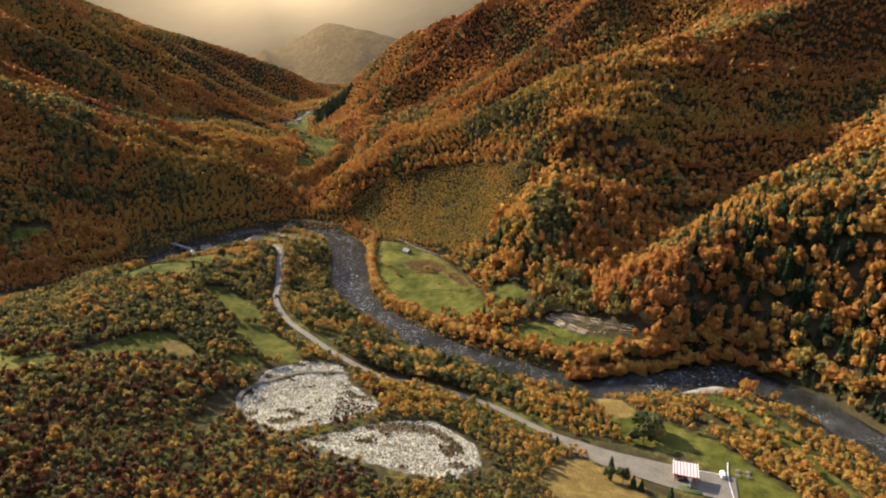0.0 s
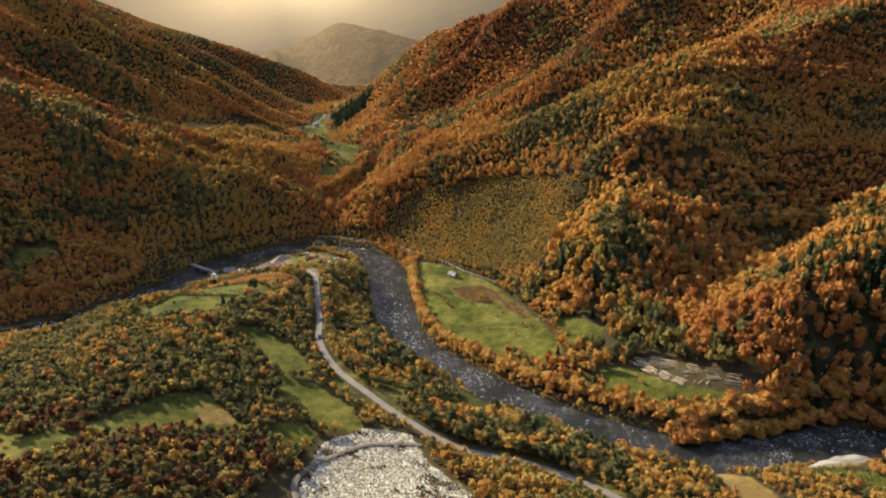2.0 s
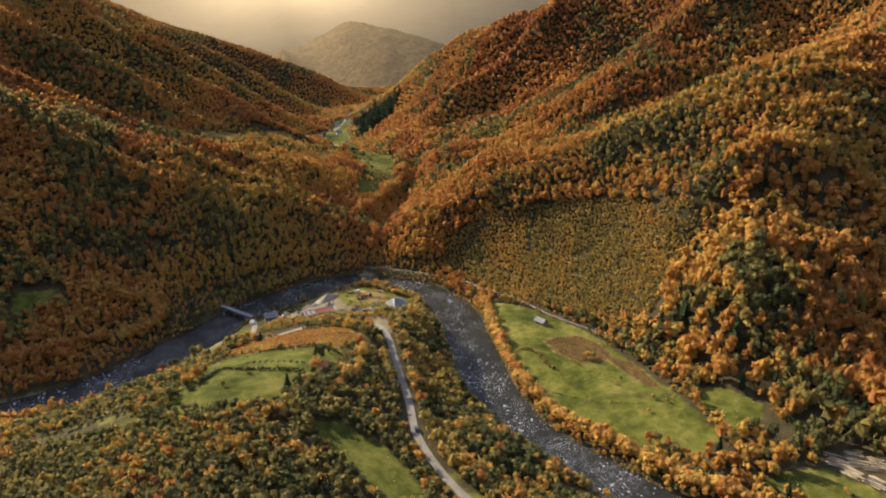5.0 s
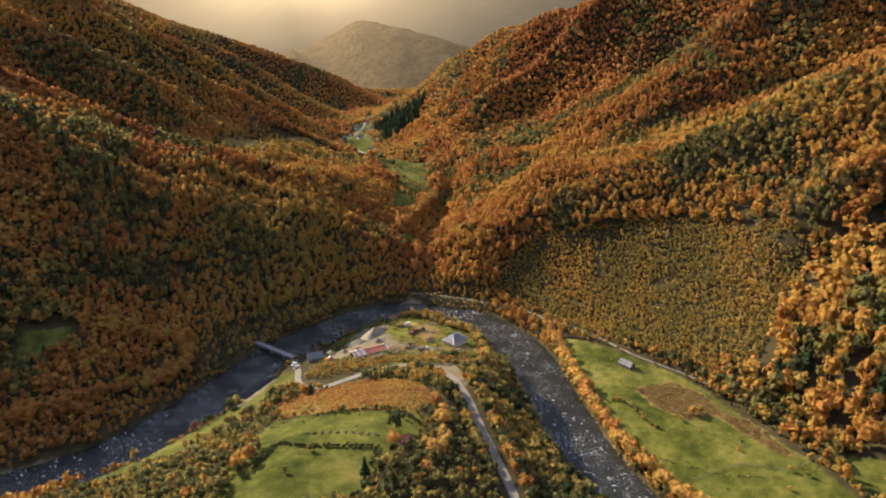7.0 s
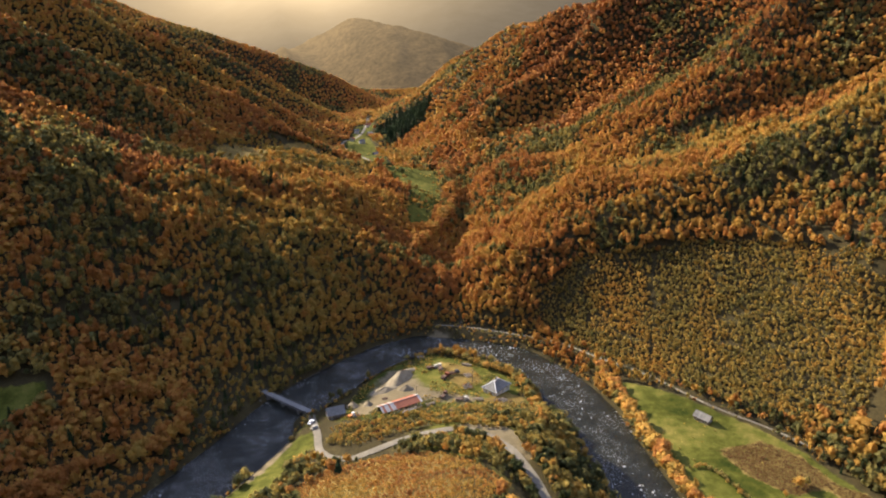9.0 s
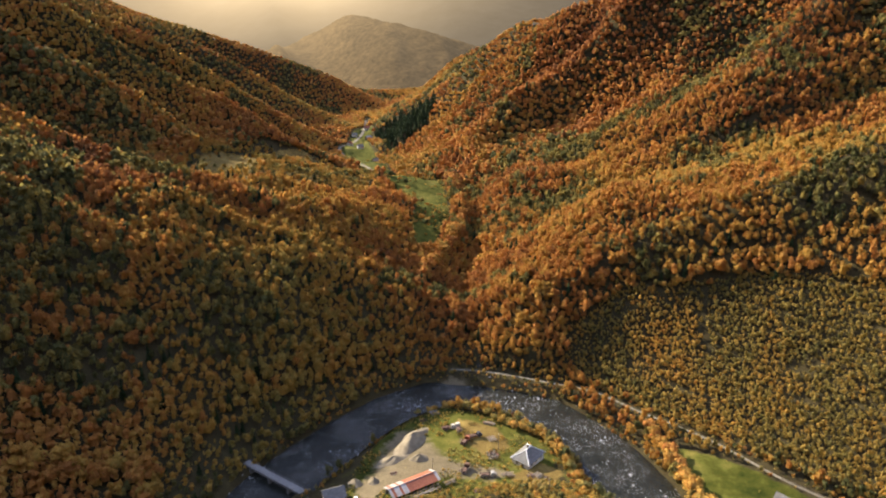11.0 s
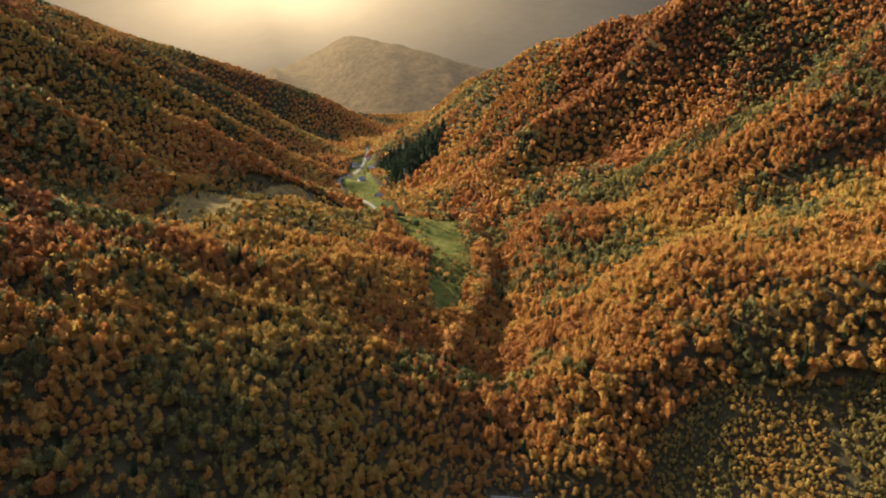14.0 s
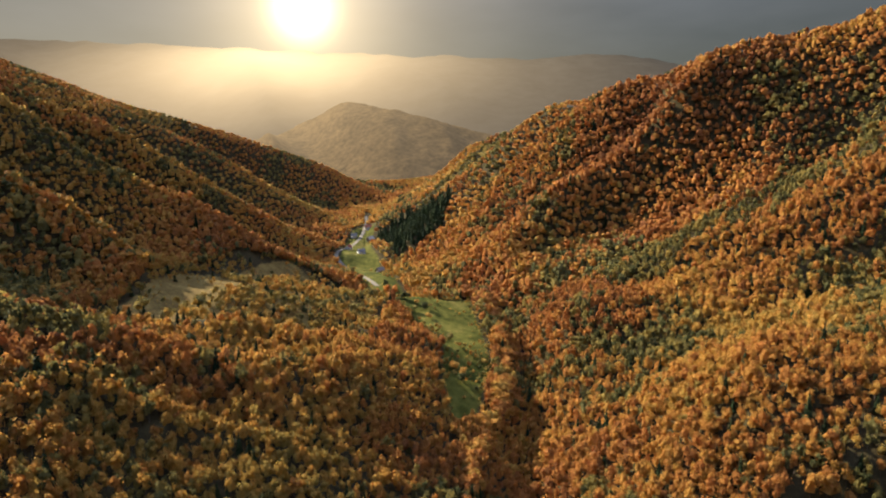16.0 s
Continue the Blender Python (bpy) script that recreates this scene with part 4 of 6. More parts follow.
    low_side = inside(x, y, [(-125, 560), (-136, 500), (-118, 405), (-80, 350), (-40, 315), (20, 296), (60, 270), (90, 310), (-40, 400), (-90, 480), (-104, 560)]) > 0
    tone = np.where(low_side & (wave(x, y, 14, 68) + RNG.normal(0, 0.3, len(x)) > 0.0), RNG.uniform(0.80, 1.0, len(x)), np.where(low_side, np.clip(tone, 0.3, 0.7), tone))
    ok &= inside(x, y, [(62, 232), (72, 262), (125, 250), (124, 203), (98, 200), (84, 212)]) < 0
    # brown twigs, denser southwards; their dark tone also stands in for cloud shade
    brown = (x < -30) & (RNG.uniform(0, 1, len(x)) < np.clip((305 - y) / 60, 0, 0.5) + 0.2 * wave(x, y, 30, 68) - 0.08)
    tone = np.where(brown, RNG.uniform(0.0, 0.16, len(x)), tone)
    near_lot = (x > 40) & (RNG.uniform(0, 1, len(x)) < 0.7)
    tone = np.where(near_lot, RNG.normal(0.54, 0.08, len(x)), tone)
    h = np.where(low_side, 1.3, 1.0) * RNG.triangular(2.0, 3.8, 7.2, len(x)) * (1 + 0.3 * wave(x, y, 50, 64))
    bend = (y > 530) & (x < -150)
    h = np.where(bend, h * 0.5, h)
    ok &= ~bend | (wave(x, y, 9, 67) > -0.1)
    ok &= inside(x, y, [(-246, 556), (-240, 586), (-215, 600), (-190, 590), (-196, 566), (-214, 556), (-228, 548)]) < 0
    wood("hill_thicket", x[ok], y[ok], h[ok], RNG.uniform(0.95, 1.35, ok.sum()), tone[ok], SHRUBS, LEAVES, "brown, yellow and olive thicket of small autumn trees", "thicket")
    # plateau with open grass and single trees
    x, y = scatter(-410, -235, 830, 1110, 5.0)
    ok = (inside(x, y, SHOULDER) > 0) & (road_reach(x, y) > 4) & (RNG.uniform(0, 1, len(x)) < np.where(np.maximum(inside(x, y, RUST["clear_a"]), inside(x, y, RUST["clear_b"])) > -2, 0.12, 0.85)) & (wave(x, y, 30, 71) > -0.6)
    tone = np.clip(0.66 + 0.12 * wave(x, y, 26, 72) + RNG.normal(0, 0.1, len(x)), 0.45, 1)
    fir = ok & (RNG.uniform(0, 1, len(x)) < 0.12)
    ok &= ~fir
    wood("plateau_firs", x[fir], y[fir], RNG.uniform(5, 9, fir.sum()), RNG.uniform(0.9, 1.2, fir.sum()), RNG.uniform(0, 1, fir.sum()), SPRUCES, NEEDLES, "dark firs scattered over the grassy shoulder")
    wood("plateau_trees", x[ok], y[ok], RNG.uniform(3.5, 8.5, ok.sum()), RNG.uniform(0.8, 1.1, ok.sum()), tone[ok], MID_TREES, LEAVES, "loose olive and yellow trees on a grassy shoulder")

    x, y = scatter(-330, -165, 810, 1190, 3.4)
    v = np.maximum(inside(x, y, GRASS["valley_meadow"]), inside(x, y, GRASS["valley_upper"]))
    ok = (v > -3) & (wave(x, y, 20, 73) + RNG.normal(0, 0.4, len(x)) > -0.05 + 0.045 * v) & (road_reach(x, y) > 3)
    wood("valley_bushes", x[ok], y[ok], RNG.triangular(0.8, 2.0, 5.5, ok.sum()), RNG.uniform(1.1, 1.7, ok.sum()), np.clip(RNG.normal(0.66, 0.13, ok.sum()), 0.3, 0.95), BUSHES, LEAVES, "scattered olive and golden bushes in the valley meadow", "bushes")
    x, y = scatter(-405, -235, 830, 1095, 2.7)
    grass = np.maximum(inside(x, y, RUST["clear_a"]), inside(x, y, RUST["clear_b"])) > -5
    ok = (np.maximum(inside(x, y, RUST["plateau"]), np.where(grass, 1.0, -1.0)) > 0) & (wave(x, y, 24, 74) + RNG.normal(0, 0.35, len(x)) > np.where(grass, 0.3, -0.1))
    wood("plateau_scrub", x[ok], y[ok], np.where(grass[ok], 0.5, 1.0) * RNG.triangular(0.5, 1.1, 3.4, ok.sum()), RNG.uniform(1.5, 2.6, ok.sum()), np.clip(RNG.normal(0.61, 0.07, ok.sum()), 0.4, 0.9), TUFTS, LEAVES, "golden rough grass and low scrub on the valley shoulder", "scrub")
    # bracken and rough growth on the rusty slopes, tufts on the meadows
    x, y = scatter(-236, -70, 305, 530, 1.15)
    ok = (inside(x, y, RUST["rust_grass"]) > -1)
    wood("bracken", x[ok], y[ok], RNG.triangular(0.3, 0.5, 1.5, ok.sum()), RNG.uniform(1.8, 2.8, ok.sum()), np.clip(0.45 + 0.22 * wave(0.5 * x, 2.2 * y, 12, 83) + RNG.normal(0, 0.06, len(x)), 0.06, 0.7)[ok], TUFTS, LEAVES, "golden-orange bracken and low scrub on the hill's brow", "scrub")
    x, y = scatter(-48, 24, 470, 560, 0.72)
    ok = (np.maximum(inside(x, y, RUST["brown_patch"]), inside(x, y, RUST["brown_strip"])) > RNG.uniform(-0.5, 1.5, len(x)))
    wood("dead_bracken", x[ok], y[ok], RNG.uniform(0.08, 0.22, ok.sum()), RNG.uniform(6.0, 9.0, ok.sum()), RNG.uniform(0.0, 0.05, ok.sum()), TUFTS, LEAVES, "red-brown dead bracken patch in the meadow", "scrub")
    x, y = scatter(-225, -125, 560, 660, 1.8)
    ok = (inside(x, y, GRASS["village_green"]) > -2) & (inside(x, y, BARE["yard"]) + 5 * wave(x, y, 7, 87) < 0) & (wave(x, y, 13, 85) + 0.4 * wave(x, y, 5, 86) > -0.12) & (road_reach(x, y) > 3)
    wood("yard_scrub", x[ok], y[ok], RNG.uniform(0.3, 1.5, ok.sum()), RNG.uniform(1.5, 2.6, ok.sum()), np.clip(RNG.normal(0.72, 0.10, ok.sum()), 0.4, 1), BUSHES, LEAVES, "yellow and olive scrub round the sawmill yard", "scrub")
    x, y = scatter(-225, -115, 535, 600, 1.9)
    ok = (inside(x, y, [(-228, 546), (-226, 560), (-212, 560), (-190, 569), (-160, 581), (-132, 586), (-120, 578), (-122, 540), (-142, 528), (-165, 541), (-190, 540), (-212, 534)]) > 0) & (road_reach(x, y) > 3.2) & (wave(x, y, 9, 88) > -0.5)
    wood("bend_scrub", x[ok], y[ok], RNG.triangular(0.8, 1.6, 4.0, ok.sum()), RNG.uniform(1.1, 1.7, ok.sum()), np.clip(RNG.normal(0.68, 0.13, ok.sum()), 0.3, 0.95), BUSHES, LEAVES, "olive and golden scrub between the road bend and the sheds", "scrub")
    x, y = scatter(-230, 170, 200, 640, 6.5)
    inner = np.maximum.reduce([inside(x, y, GRASS[k]) for k in ("east_meadow", "hill_meadow", "left_field", "mid_field", "station_meadow", "bank_meadow", "village_green", "small_field", "low_meadow")])
    ok = (inner > 0.5) & (wave(x, y, 22, 84) + RNG.normal(0, 0.35, len(x)) > 0.35) & (road_reach(x, y) > 3.5)
    a, b = scatter(110, 172, 205, 325, 1.5)
    low = (inside(a, b, GRASS["bank_meadow"]) > -1) & (wave(a, b, 9, 97) + RNG.normal(0, 0.25, len(a)) + np.where(a < 0.12 * (330 - b) + 147, 0.45, -0.5) > 0.1)
    wood("green_scrub", a[low], b[low], RNG.uniform(0.4, 1.3, low.sum()), RNG.uniform(1.4, 2.2, low.sum()), RNG.uniform(0.78, 1.0, low.sum()), TUFTS, LEAVES, "rough green and olive scrub on the river terrace", "scrub")
    wood("meadow_tufts", x[ok], y[ok], RNG.uniform(0.25, 1.1, ok.sum()), RNG.uniform(1.4, 2.4, ok.sum()), RNG.uniform(0.6, 1.0, ok.sum()), TUFTS, LEAVES, "scattered olive tufts and seedlings on the meadows", "tufts")
    # rough growth on the track's verges, the slope's foot and the river banks
    x, y = scatter(-330, 180, 300, 720, 2.6)
    d = line_distance(x, y, ROAD_LINES["east_track"])[0]
    r, w = line_distance(x, y, RIVER_LINE[::2])
    r = r - river_half(w)
    verge = (d > 2.0) & (d < 11) & (RNG.uniform(0, 1, len(x)) < 0.75)
    bank = (r > 3.2) & (r < 8) & (x > -300) & (y > 320) & (y < 700) & (wave(x, y, 16, 92) > -0.35)
    bank |= (r > 3.2) & (r < 17) & (x > -205) & (x < -100) & (y > 575) & (y < 680) & (inner_land(x, y))
    ok = (verge | bank) & (np.maximum.reduce(cover(x, y)) < -0.3) & (d > 2.0)
    wood("verge_scrub", x[ok], y[ok], RNG.uniform(1.0, 3.4, ok.sum()), RNG.uniform(1.0, 1.6, ok.sum()), np.clip(RNG.normal(0.64, 0.16, ok.sum()), 0.15, 0.95), BUSHES, LEAVES, "olive and yellow scrub along the track and river banks", "scrub")


plant()


# ---- things ----
PLASTER = plain("white_plaster", (0.55, 0.53, 0.48), (0.80, 0.78, 0.72), 1.2, 0.85, 0, 0.01)
SLATE = plain("grey_roofing", (0.09, 0.085, 0.075), (0.21, 0.195, 0.17), 0.9, 0.7, 0, 0.02)
OLD_SLATE = plain("dark_roofing", (0.075, 0.07, 0.06), (0.19, 0.17, 0.15), 0.9, 0.75, 0, 0.02)
RUST_RED = plain("rusty_red_sheet", (0.19, 0.055, 0.026), (0.40, 0.14, 0.07), 1.1, 0.65, 0.1, 0.02)
PALE_SHEET = plain("weathered_pale_sheet", (0.24, 0.21, 0.175), (0.52, 0.48, 0.41), 0.8, 0.6, 0.1, 0.02)
CREAM = plain("cream_paint", (0.50, 0.42, 0.32), (0.70, 0.62, 0.50), 1.0, 0.6)
RED_PAINT = plain("red_paint", (0.36, 0.05, 0.03), (0.52, 0.11, 0.07), 1.0, 0.55)
WHITE_PAINT = plain("white_paint", (0.62, 0.60, 0.56), (0.82, 0.80, 0.77), 1.0, 0.5)
ORANGE_PAINT = plain("orange_paint", (0.42, 0.13, 0.03), (0.62, 0.24, 0.06), 1.0, 0.55)
DARK_PAINT = plain("dark_paint", (0.025, 0.025, 0.03), (0.07, 0.065, 0.07), 1.0, 0.4)
OLD_WOOD = plain("grey_old_timber", (0.10, 0.08, 0.06), (0.27, 0.22, 0.17), 1.6, 0.9, 0, 0.02)
LOG_WOOD = plain("peeled_log_wood", (0.26, 0.19, 0.12), (0.58, 0.46, 0.31), 1.4, 0.85, 0, 0.02)
FRESH_WOOD = plain("fresh_log_wood", (0.42, 0.31, 0.16), (0.75, 0.60, 0.37), 1.4, 0.8, 0, 0.02)
CONCRETE = plain("concrete", (0.12, 0.112, 0.098), (0.26, 0.24, 0.21), 0.8, 0.9, 0, 0.02)
STONE = plain("white_stone", (0.33, 0.295, 0.19), (0.62, 0.565, 0.395), 1.7, 0.9, 0, 0.05)
WET_STONE = plain("river_stone", (0.18, 0.165, 0.14), (0.58, 0.54, 0.47), 1.5, 0.6, 0, 0.05)
GRAVEL = plain("pale_gravel", (0.13, 0.115, 0.085), (0.29, 0.26, 0.195), 0.9, 0.95, 0, 0.08)
SAND = plain("pale_sand", (0.12, 0.095, 0.056), (0.28, 0.222, 0.138), 0.45, 0.95, 0, 0.06)
RUBBER = plain("rubber", (0.02, 0.02, 0.02), (0.04, 0.04, 0.04), 2.0, 0.8)
SCRAP = plain("rusty_scrap", (0.07, 0.045, 0.035), (0.25, 0.14, 0.09), 1.8, 0.8, 0.3, 0.03)
PANE, _n, _l, _b = material("window_glass", 0.08)
_b.inputs["Base Color"].default_value = (0.03, 0.035, 0.04, 1)
_b.inputs["Specular IOR Level"].default_value = 0.6


def part(name, bm, mat, parent=None, label="", smooth=False):
    """Links a bmesh as one mesh object under a thing."""
    me = bpy.data.meshes.new(name)
    bmesh.ops.recalc_face_normals(bm, faces=bm.faces[:])
    bm.to_mesh(me)
    bm.free()
    me.materials.append(mat)
    if smooth:
        me.polygons.foreach_set("use_smooth", np.full(len(me.polygons), True))
    ob = new(name, me)
    ob.parent = parent
    return tagged(ob, label)


def base(name, x, y, turn=0.0, label="", cat="", group="", lift=0.0, z=None):
    """An Empty that carries a thing's parts, on the ground at (x, y), turned by degrees."""
    ob = new(name)
    ob.empty_display_size = 0.5
    ob.matrix_basis = pose(x, y, float(ground_z(x, y)) + lift if z is None else z, 0, 0, turn)
    return tagged(ob, label, cat, group)


def block(bm, x, y, z, sx, sy, sz, bevel=0.0, turn=None):
    """A box with its middle at (x, y) and its underside at z."""
    got = bmesh.ops.create_cube(bm, size=1.0, matrix=Matrix.Translation((x, y, z + sz / 2)) @ (turn if turn else Matrix()) @ Matrix.Diagonal((sx, sy, sz, 1)))
    if bevel:
        edges = list({e for v in got["verts"] for e in v.link_edges})
        bmesh.ops.bevel(bm, geom=edges, offset=bevel, segments=2, affect="EDGES")
    return bm


def rod(bm, a, b, r0, r1, sides=8):
    """A tapered round bar from a to b."""
    a, b = Vector(a), Vector(b)
    d = b - a
    m = Matrix.Translation((a + b) / 2) @ d.to_track_quat("Z", "Y").to_matrix().to_4x4()
    bmesh.ops.create_cone(bm, cap_ends=True, segments=sides, radius1=r0, radius2=r1, depth=d.length, matrix=m)
    return bm


def sheet(bm, pts, thick):
    """A flat slab with the given outline as its top, thick metres deep."""
    n = (Vector(pts[1]) - Vector(pts[0])).cross(Vector(pts[2]) - Vector(pts[0])).normalized()
    if n.z < 0:
        n = -n
    top = [bm.verts.new(p) for p in pts]
    low = [bm.verts.new(Vector(p) - n * thick) for p in pts]
    bm.faces.new(top)
    bm.faces.new(low[::-1])
    for k in range(len(pts)):
        j = (k + 1) % len(pts)
        bm.faces.new((top[k], low[k], low[j], top[j]))
    return bm


def window(parent, x, y, z, w, h, face):
    """A window set into a wall that faces +-x or +-y: frame with a sill and a pane."""
    along_x = face in ("+y", "-y")
    s = 1 if face[0] == "+" else -1
    bm = bmesh.new()
    for u, v, a, b in ((0, 0, w + 0.2, 0.1), (0, h + 0.1, w + 0.2, 0.1), (-w / 2 - 0.05, 0.1, 0.1, h), (w / 2 + 0.05, 0.1, 0.1, h), (0, 0.1, 0.06, h)):
        block(bm, x + (u if along_x else s * 0.05), y + (s * 0.05 if along_x else u), z + v, a if along_x else 0.14, 0.14 if along_x else a, b)
    f = part("window", bm, WHITE_PAINT, parent)
    bm = bmesh.new()
    block(bm, x + (0 if along_x else s * 0.03), y + (s * 0.03 if along_x else 0), z + 0.1, w if along_x else 0.08, 0.08 if along_x else w, h)
    part("pane", bm, PANE, f)


def walls(parent, lx, ly, h, mat, gable=0.0, thick=0.25):
    """Four walls, the end ones rising to a gable along x."""
    for s in (-1, 1):
        bm = bmesh.new()
        block(bm, 0, s * (ly / 2 - thick / 2), -0.6, lx, thick, h + 0.6)
        part("wall", bm, mat, parent)
        bm = bmesh.new()
        x0 = s * (lx / 2)
        pts = [(x0, -ly / 2 + thick, -0.6), (x0, ly / 2 - thick, -0.6), (x0, ly / 2 - thick, h)] + ([(x0, 0, h + gable)] if gable else []) + [(x0, -ly / 2 + thick, h)]
        a = [bm.verts.new(p) for p in pts]
        b = [bm.verts.new((p[0] - s * thick, p[1], p[2])) for p in pts]
        bm.faces.new(a)
        bm.faces.new(b[::-1])
        for k in range(len(pts)):
            bm.faces.new((a[k], a[(k + 1) % len(pts)], b[(k + 1) % len(pts)], b[k]))
        part("wall", bm, mat, parent)


def gable_roof(parent, lx, ly, h, rise, mats, over=0.5, strips=6, thick=0.12):
    """Two roof slopes of overlapping sheets, and a ridge cap. mats: one material a strip, round and round."""
    for s in (-1, 1):
        for k in range(strips):
            x0, x1 = -lx / 2 - over + (lx + 2 * over) * k / strips, -lx / 2 - over + (lx + 2 * over) * (k + 1) / strips
            drop = over * rise / (ly / 2)
            zz = 0.03 * (k % 2)
            bm = bmesh.new()
            sheet(bm, [(x0 - 0.05, 0, h + rise + 0.14 + zz), (x1 + 0.05, 0, h + rise + 0.14 + zz), (x1 + 0.05, s * (ly / 2 + over), h - drop + 0.14 + zz), (x0 - 0.05, s * (ly / 2 + over), h - drop + 0.14 + zz)], thick)
            part("roof_sheet", bm, mats[k % len(mats)], parent)
    bm = bmesh.new()
    rod(bm, (-lx / 2 - over, 0, h + rise + 0.16), (lx / 2 + over, 0, h + rise + 0.16), 0.14, 0.14, 6)
    part("ridge", bm, mats[0], parent)


def cottage(name, x, y, turn, lx, ly, h, rise, wall, roof, label, cat="house", chimney=True, group=""):
    ob = base(name, x, y, turn, label, cat, group)
    walls(ob, lx, ly, h, wall, rise)
    gable_roof(ob, lx, ly, h, rise, roof, 0.5, max(4, int(lx)))
    bm = block(bmesh.new(), lx * 0.12, -ly / 2 - 0.02, -0.05, 1.0, 0.1, 2.05)
    part("door", bm, OLD_WOOD, ob)
    for u in (-0.3, 0.36):
        window(ob, lx * u, -ly / 2, 0.9, 0.9, 1.0, "-y")
        window(ob, lx * u, ly / 2, 0.9, 0.9, 1.0, "+y")
    window(ob, lx / 2, 0, 0.9, 0.9, 1.0, "+x")
    window(ob, -lx / 2, 0, 0.9, 0.9, 1.0, "-x")
    if chimney:
        part("chimney", block(bmesh.new(), lx * 0.2, ly * 0.12, h + rise * 0.4, 0.6, 0.6, rise * 0.6 + 0.9, 0.03), CONCRETE, ob)
    return ob


# the hip-roofed house in the bend
def hip_house():
    lx, ly, h, top = 13.0, 9.0, 3.1, 6.6
    ob = base("house", -141.4, 603.6, 50, "white-walled house with a grey hipped roof and pale ridge", "house")
    walls(ob, lx, ly, h, PLASTER)
    e, r = 0.6, lx / 2 - ly / 2
    x, y, z = lx / 2 + e, ly / 2 + e, h - 0.15
    for pts, mat in (([(-x, -y, z), (x, -y, z), (r, 0, top), (-r, 0, top)], SLATE), ([(x, y, z), (-x, y, z), (-r, 0, top), (r, 0, top)], SLATE),
                     ([(x, -y, z), (x, y, z), (r, 0, top)], SLATE), ([(-x, y, z), (-x, -y, z), (-r, 0, top)], SLATE)):
        part("roof_slope", sheet(bmesh.new(), pts, 0.14), mat, ob)
    for a, b in (((-r, 0, top), (r, 0, top)), ((-r, 0, top), (-x, -y, z)), ((-r, 0, top), (-x, y, z)), ((r, 0, top), (x, -y, z)), ((r, 0, top), (x, y, z))):
        part("ridge", rod(bmesh.new(), a, b, 0.2, 0.2, 6), WHITE_PAINT, ob, "white ridge capping")
    for u in (-4, 0, 4):
        window(ob, u, -ly / 2, 0.9, 1.1, 1.3, "-y")
        window(ob, u, ly / 2, 0.9, 1.1, 1.3, "+y")
    window(ob, -lx / 2, 1.8, 0.9, 1.1, 1.3, "-x")
    part("door", block(bmesh.new(), -lx / 2 - 0.02, -1.4, -0.05, 0.1, 1.1, 2.1), OLD_WOOD, ob)
    part("chimney", block(bmesh.new(), 1.2, 1.0, top - 1.6, 0.7, 0.7, 2.2, 0.03), CONCRETE, ob)


hip_house()


# the long open-fronted shed
def long_shed():
    lx, ly, h, rise = 22.0, 7.5, 3.0, 1.5
    ob = base("sawmill_shed", -193.6, 579.2, 32, "long open-sided shed roofed with patchy red and white sheets", "shed")
    for k in range(8):
        u = -lx / 2 + 0.3 + (lx - 0.6) * k / 7
        for s in (-1, 1):
            part("post", block(bmesh.new(), u, s * (ly / 2 - 0.2), -0.6, 0.28, 0.28, h + 0.6), OLD_WOOD, ob)
    part("back_wall", block(bmesh.new(), 0, ly / 2 - 0.5, -0.4, lx - 0.8, 0.12, h + 0.2), OLD_WOOD, ob)
    for s in (-1, 1):
        part("beam", block(bmesh.new(), 0, s * (ly / 2 - 0.2), h - 0.12, lx, 0.24, 0.26), OLD_WOOD, ob)
    tones = [PALE_SHEET, RUST_RED, PALE_SHEET, PALE_SHEET, RUST_RED, PALE_SHEET, PALE_SHEET] + [RUST_RED] * 12 + [PALE_SHEET]
    gable_roof(ob, lx, ly, h, rise, tones, 0.5, 20, 0.07)
    # lean-to framework with timber along the front
    fr = base("timber_rack", -189.0, 573.4, 32, "grey timber rack with stacked boards beside the shed", "rack")
    for k in range(9):
        u = -8 + 2 * k
        for s in (-0.9, 0.9):
            part("post", block(bmesh.new(), u, s, -0.4, 0.16, 0.16, 2.3), OLD_WOOD, fr)
    for s in (-0.9, 0.9):
        part("rail", block(bmesh.new(), 0, s, 1.75, 16.6, 0.14, 0.14), OLD_WOOD, fr)
    for k in range(14):
        part("board", block(bmesh.new(), RNG.uniform(-5, 5), RNG.uniform(-0.6, 0.6), 0.2 + 0.12 * k, RNG.uniform(4, 7), 0.22, 0.06, 0, Matrix.Rotation(RNG.uniform(-0.05, 0.05), 4, "Z")), LOG_WOOD if k % 2 else PALE_SHEET, fr)


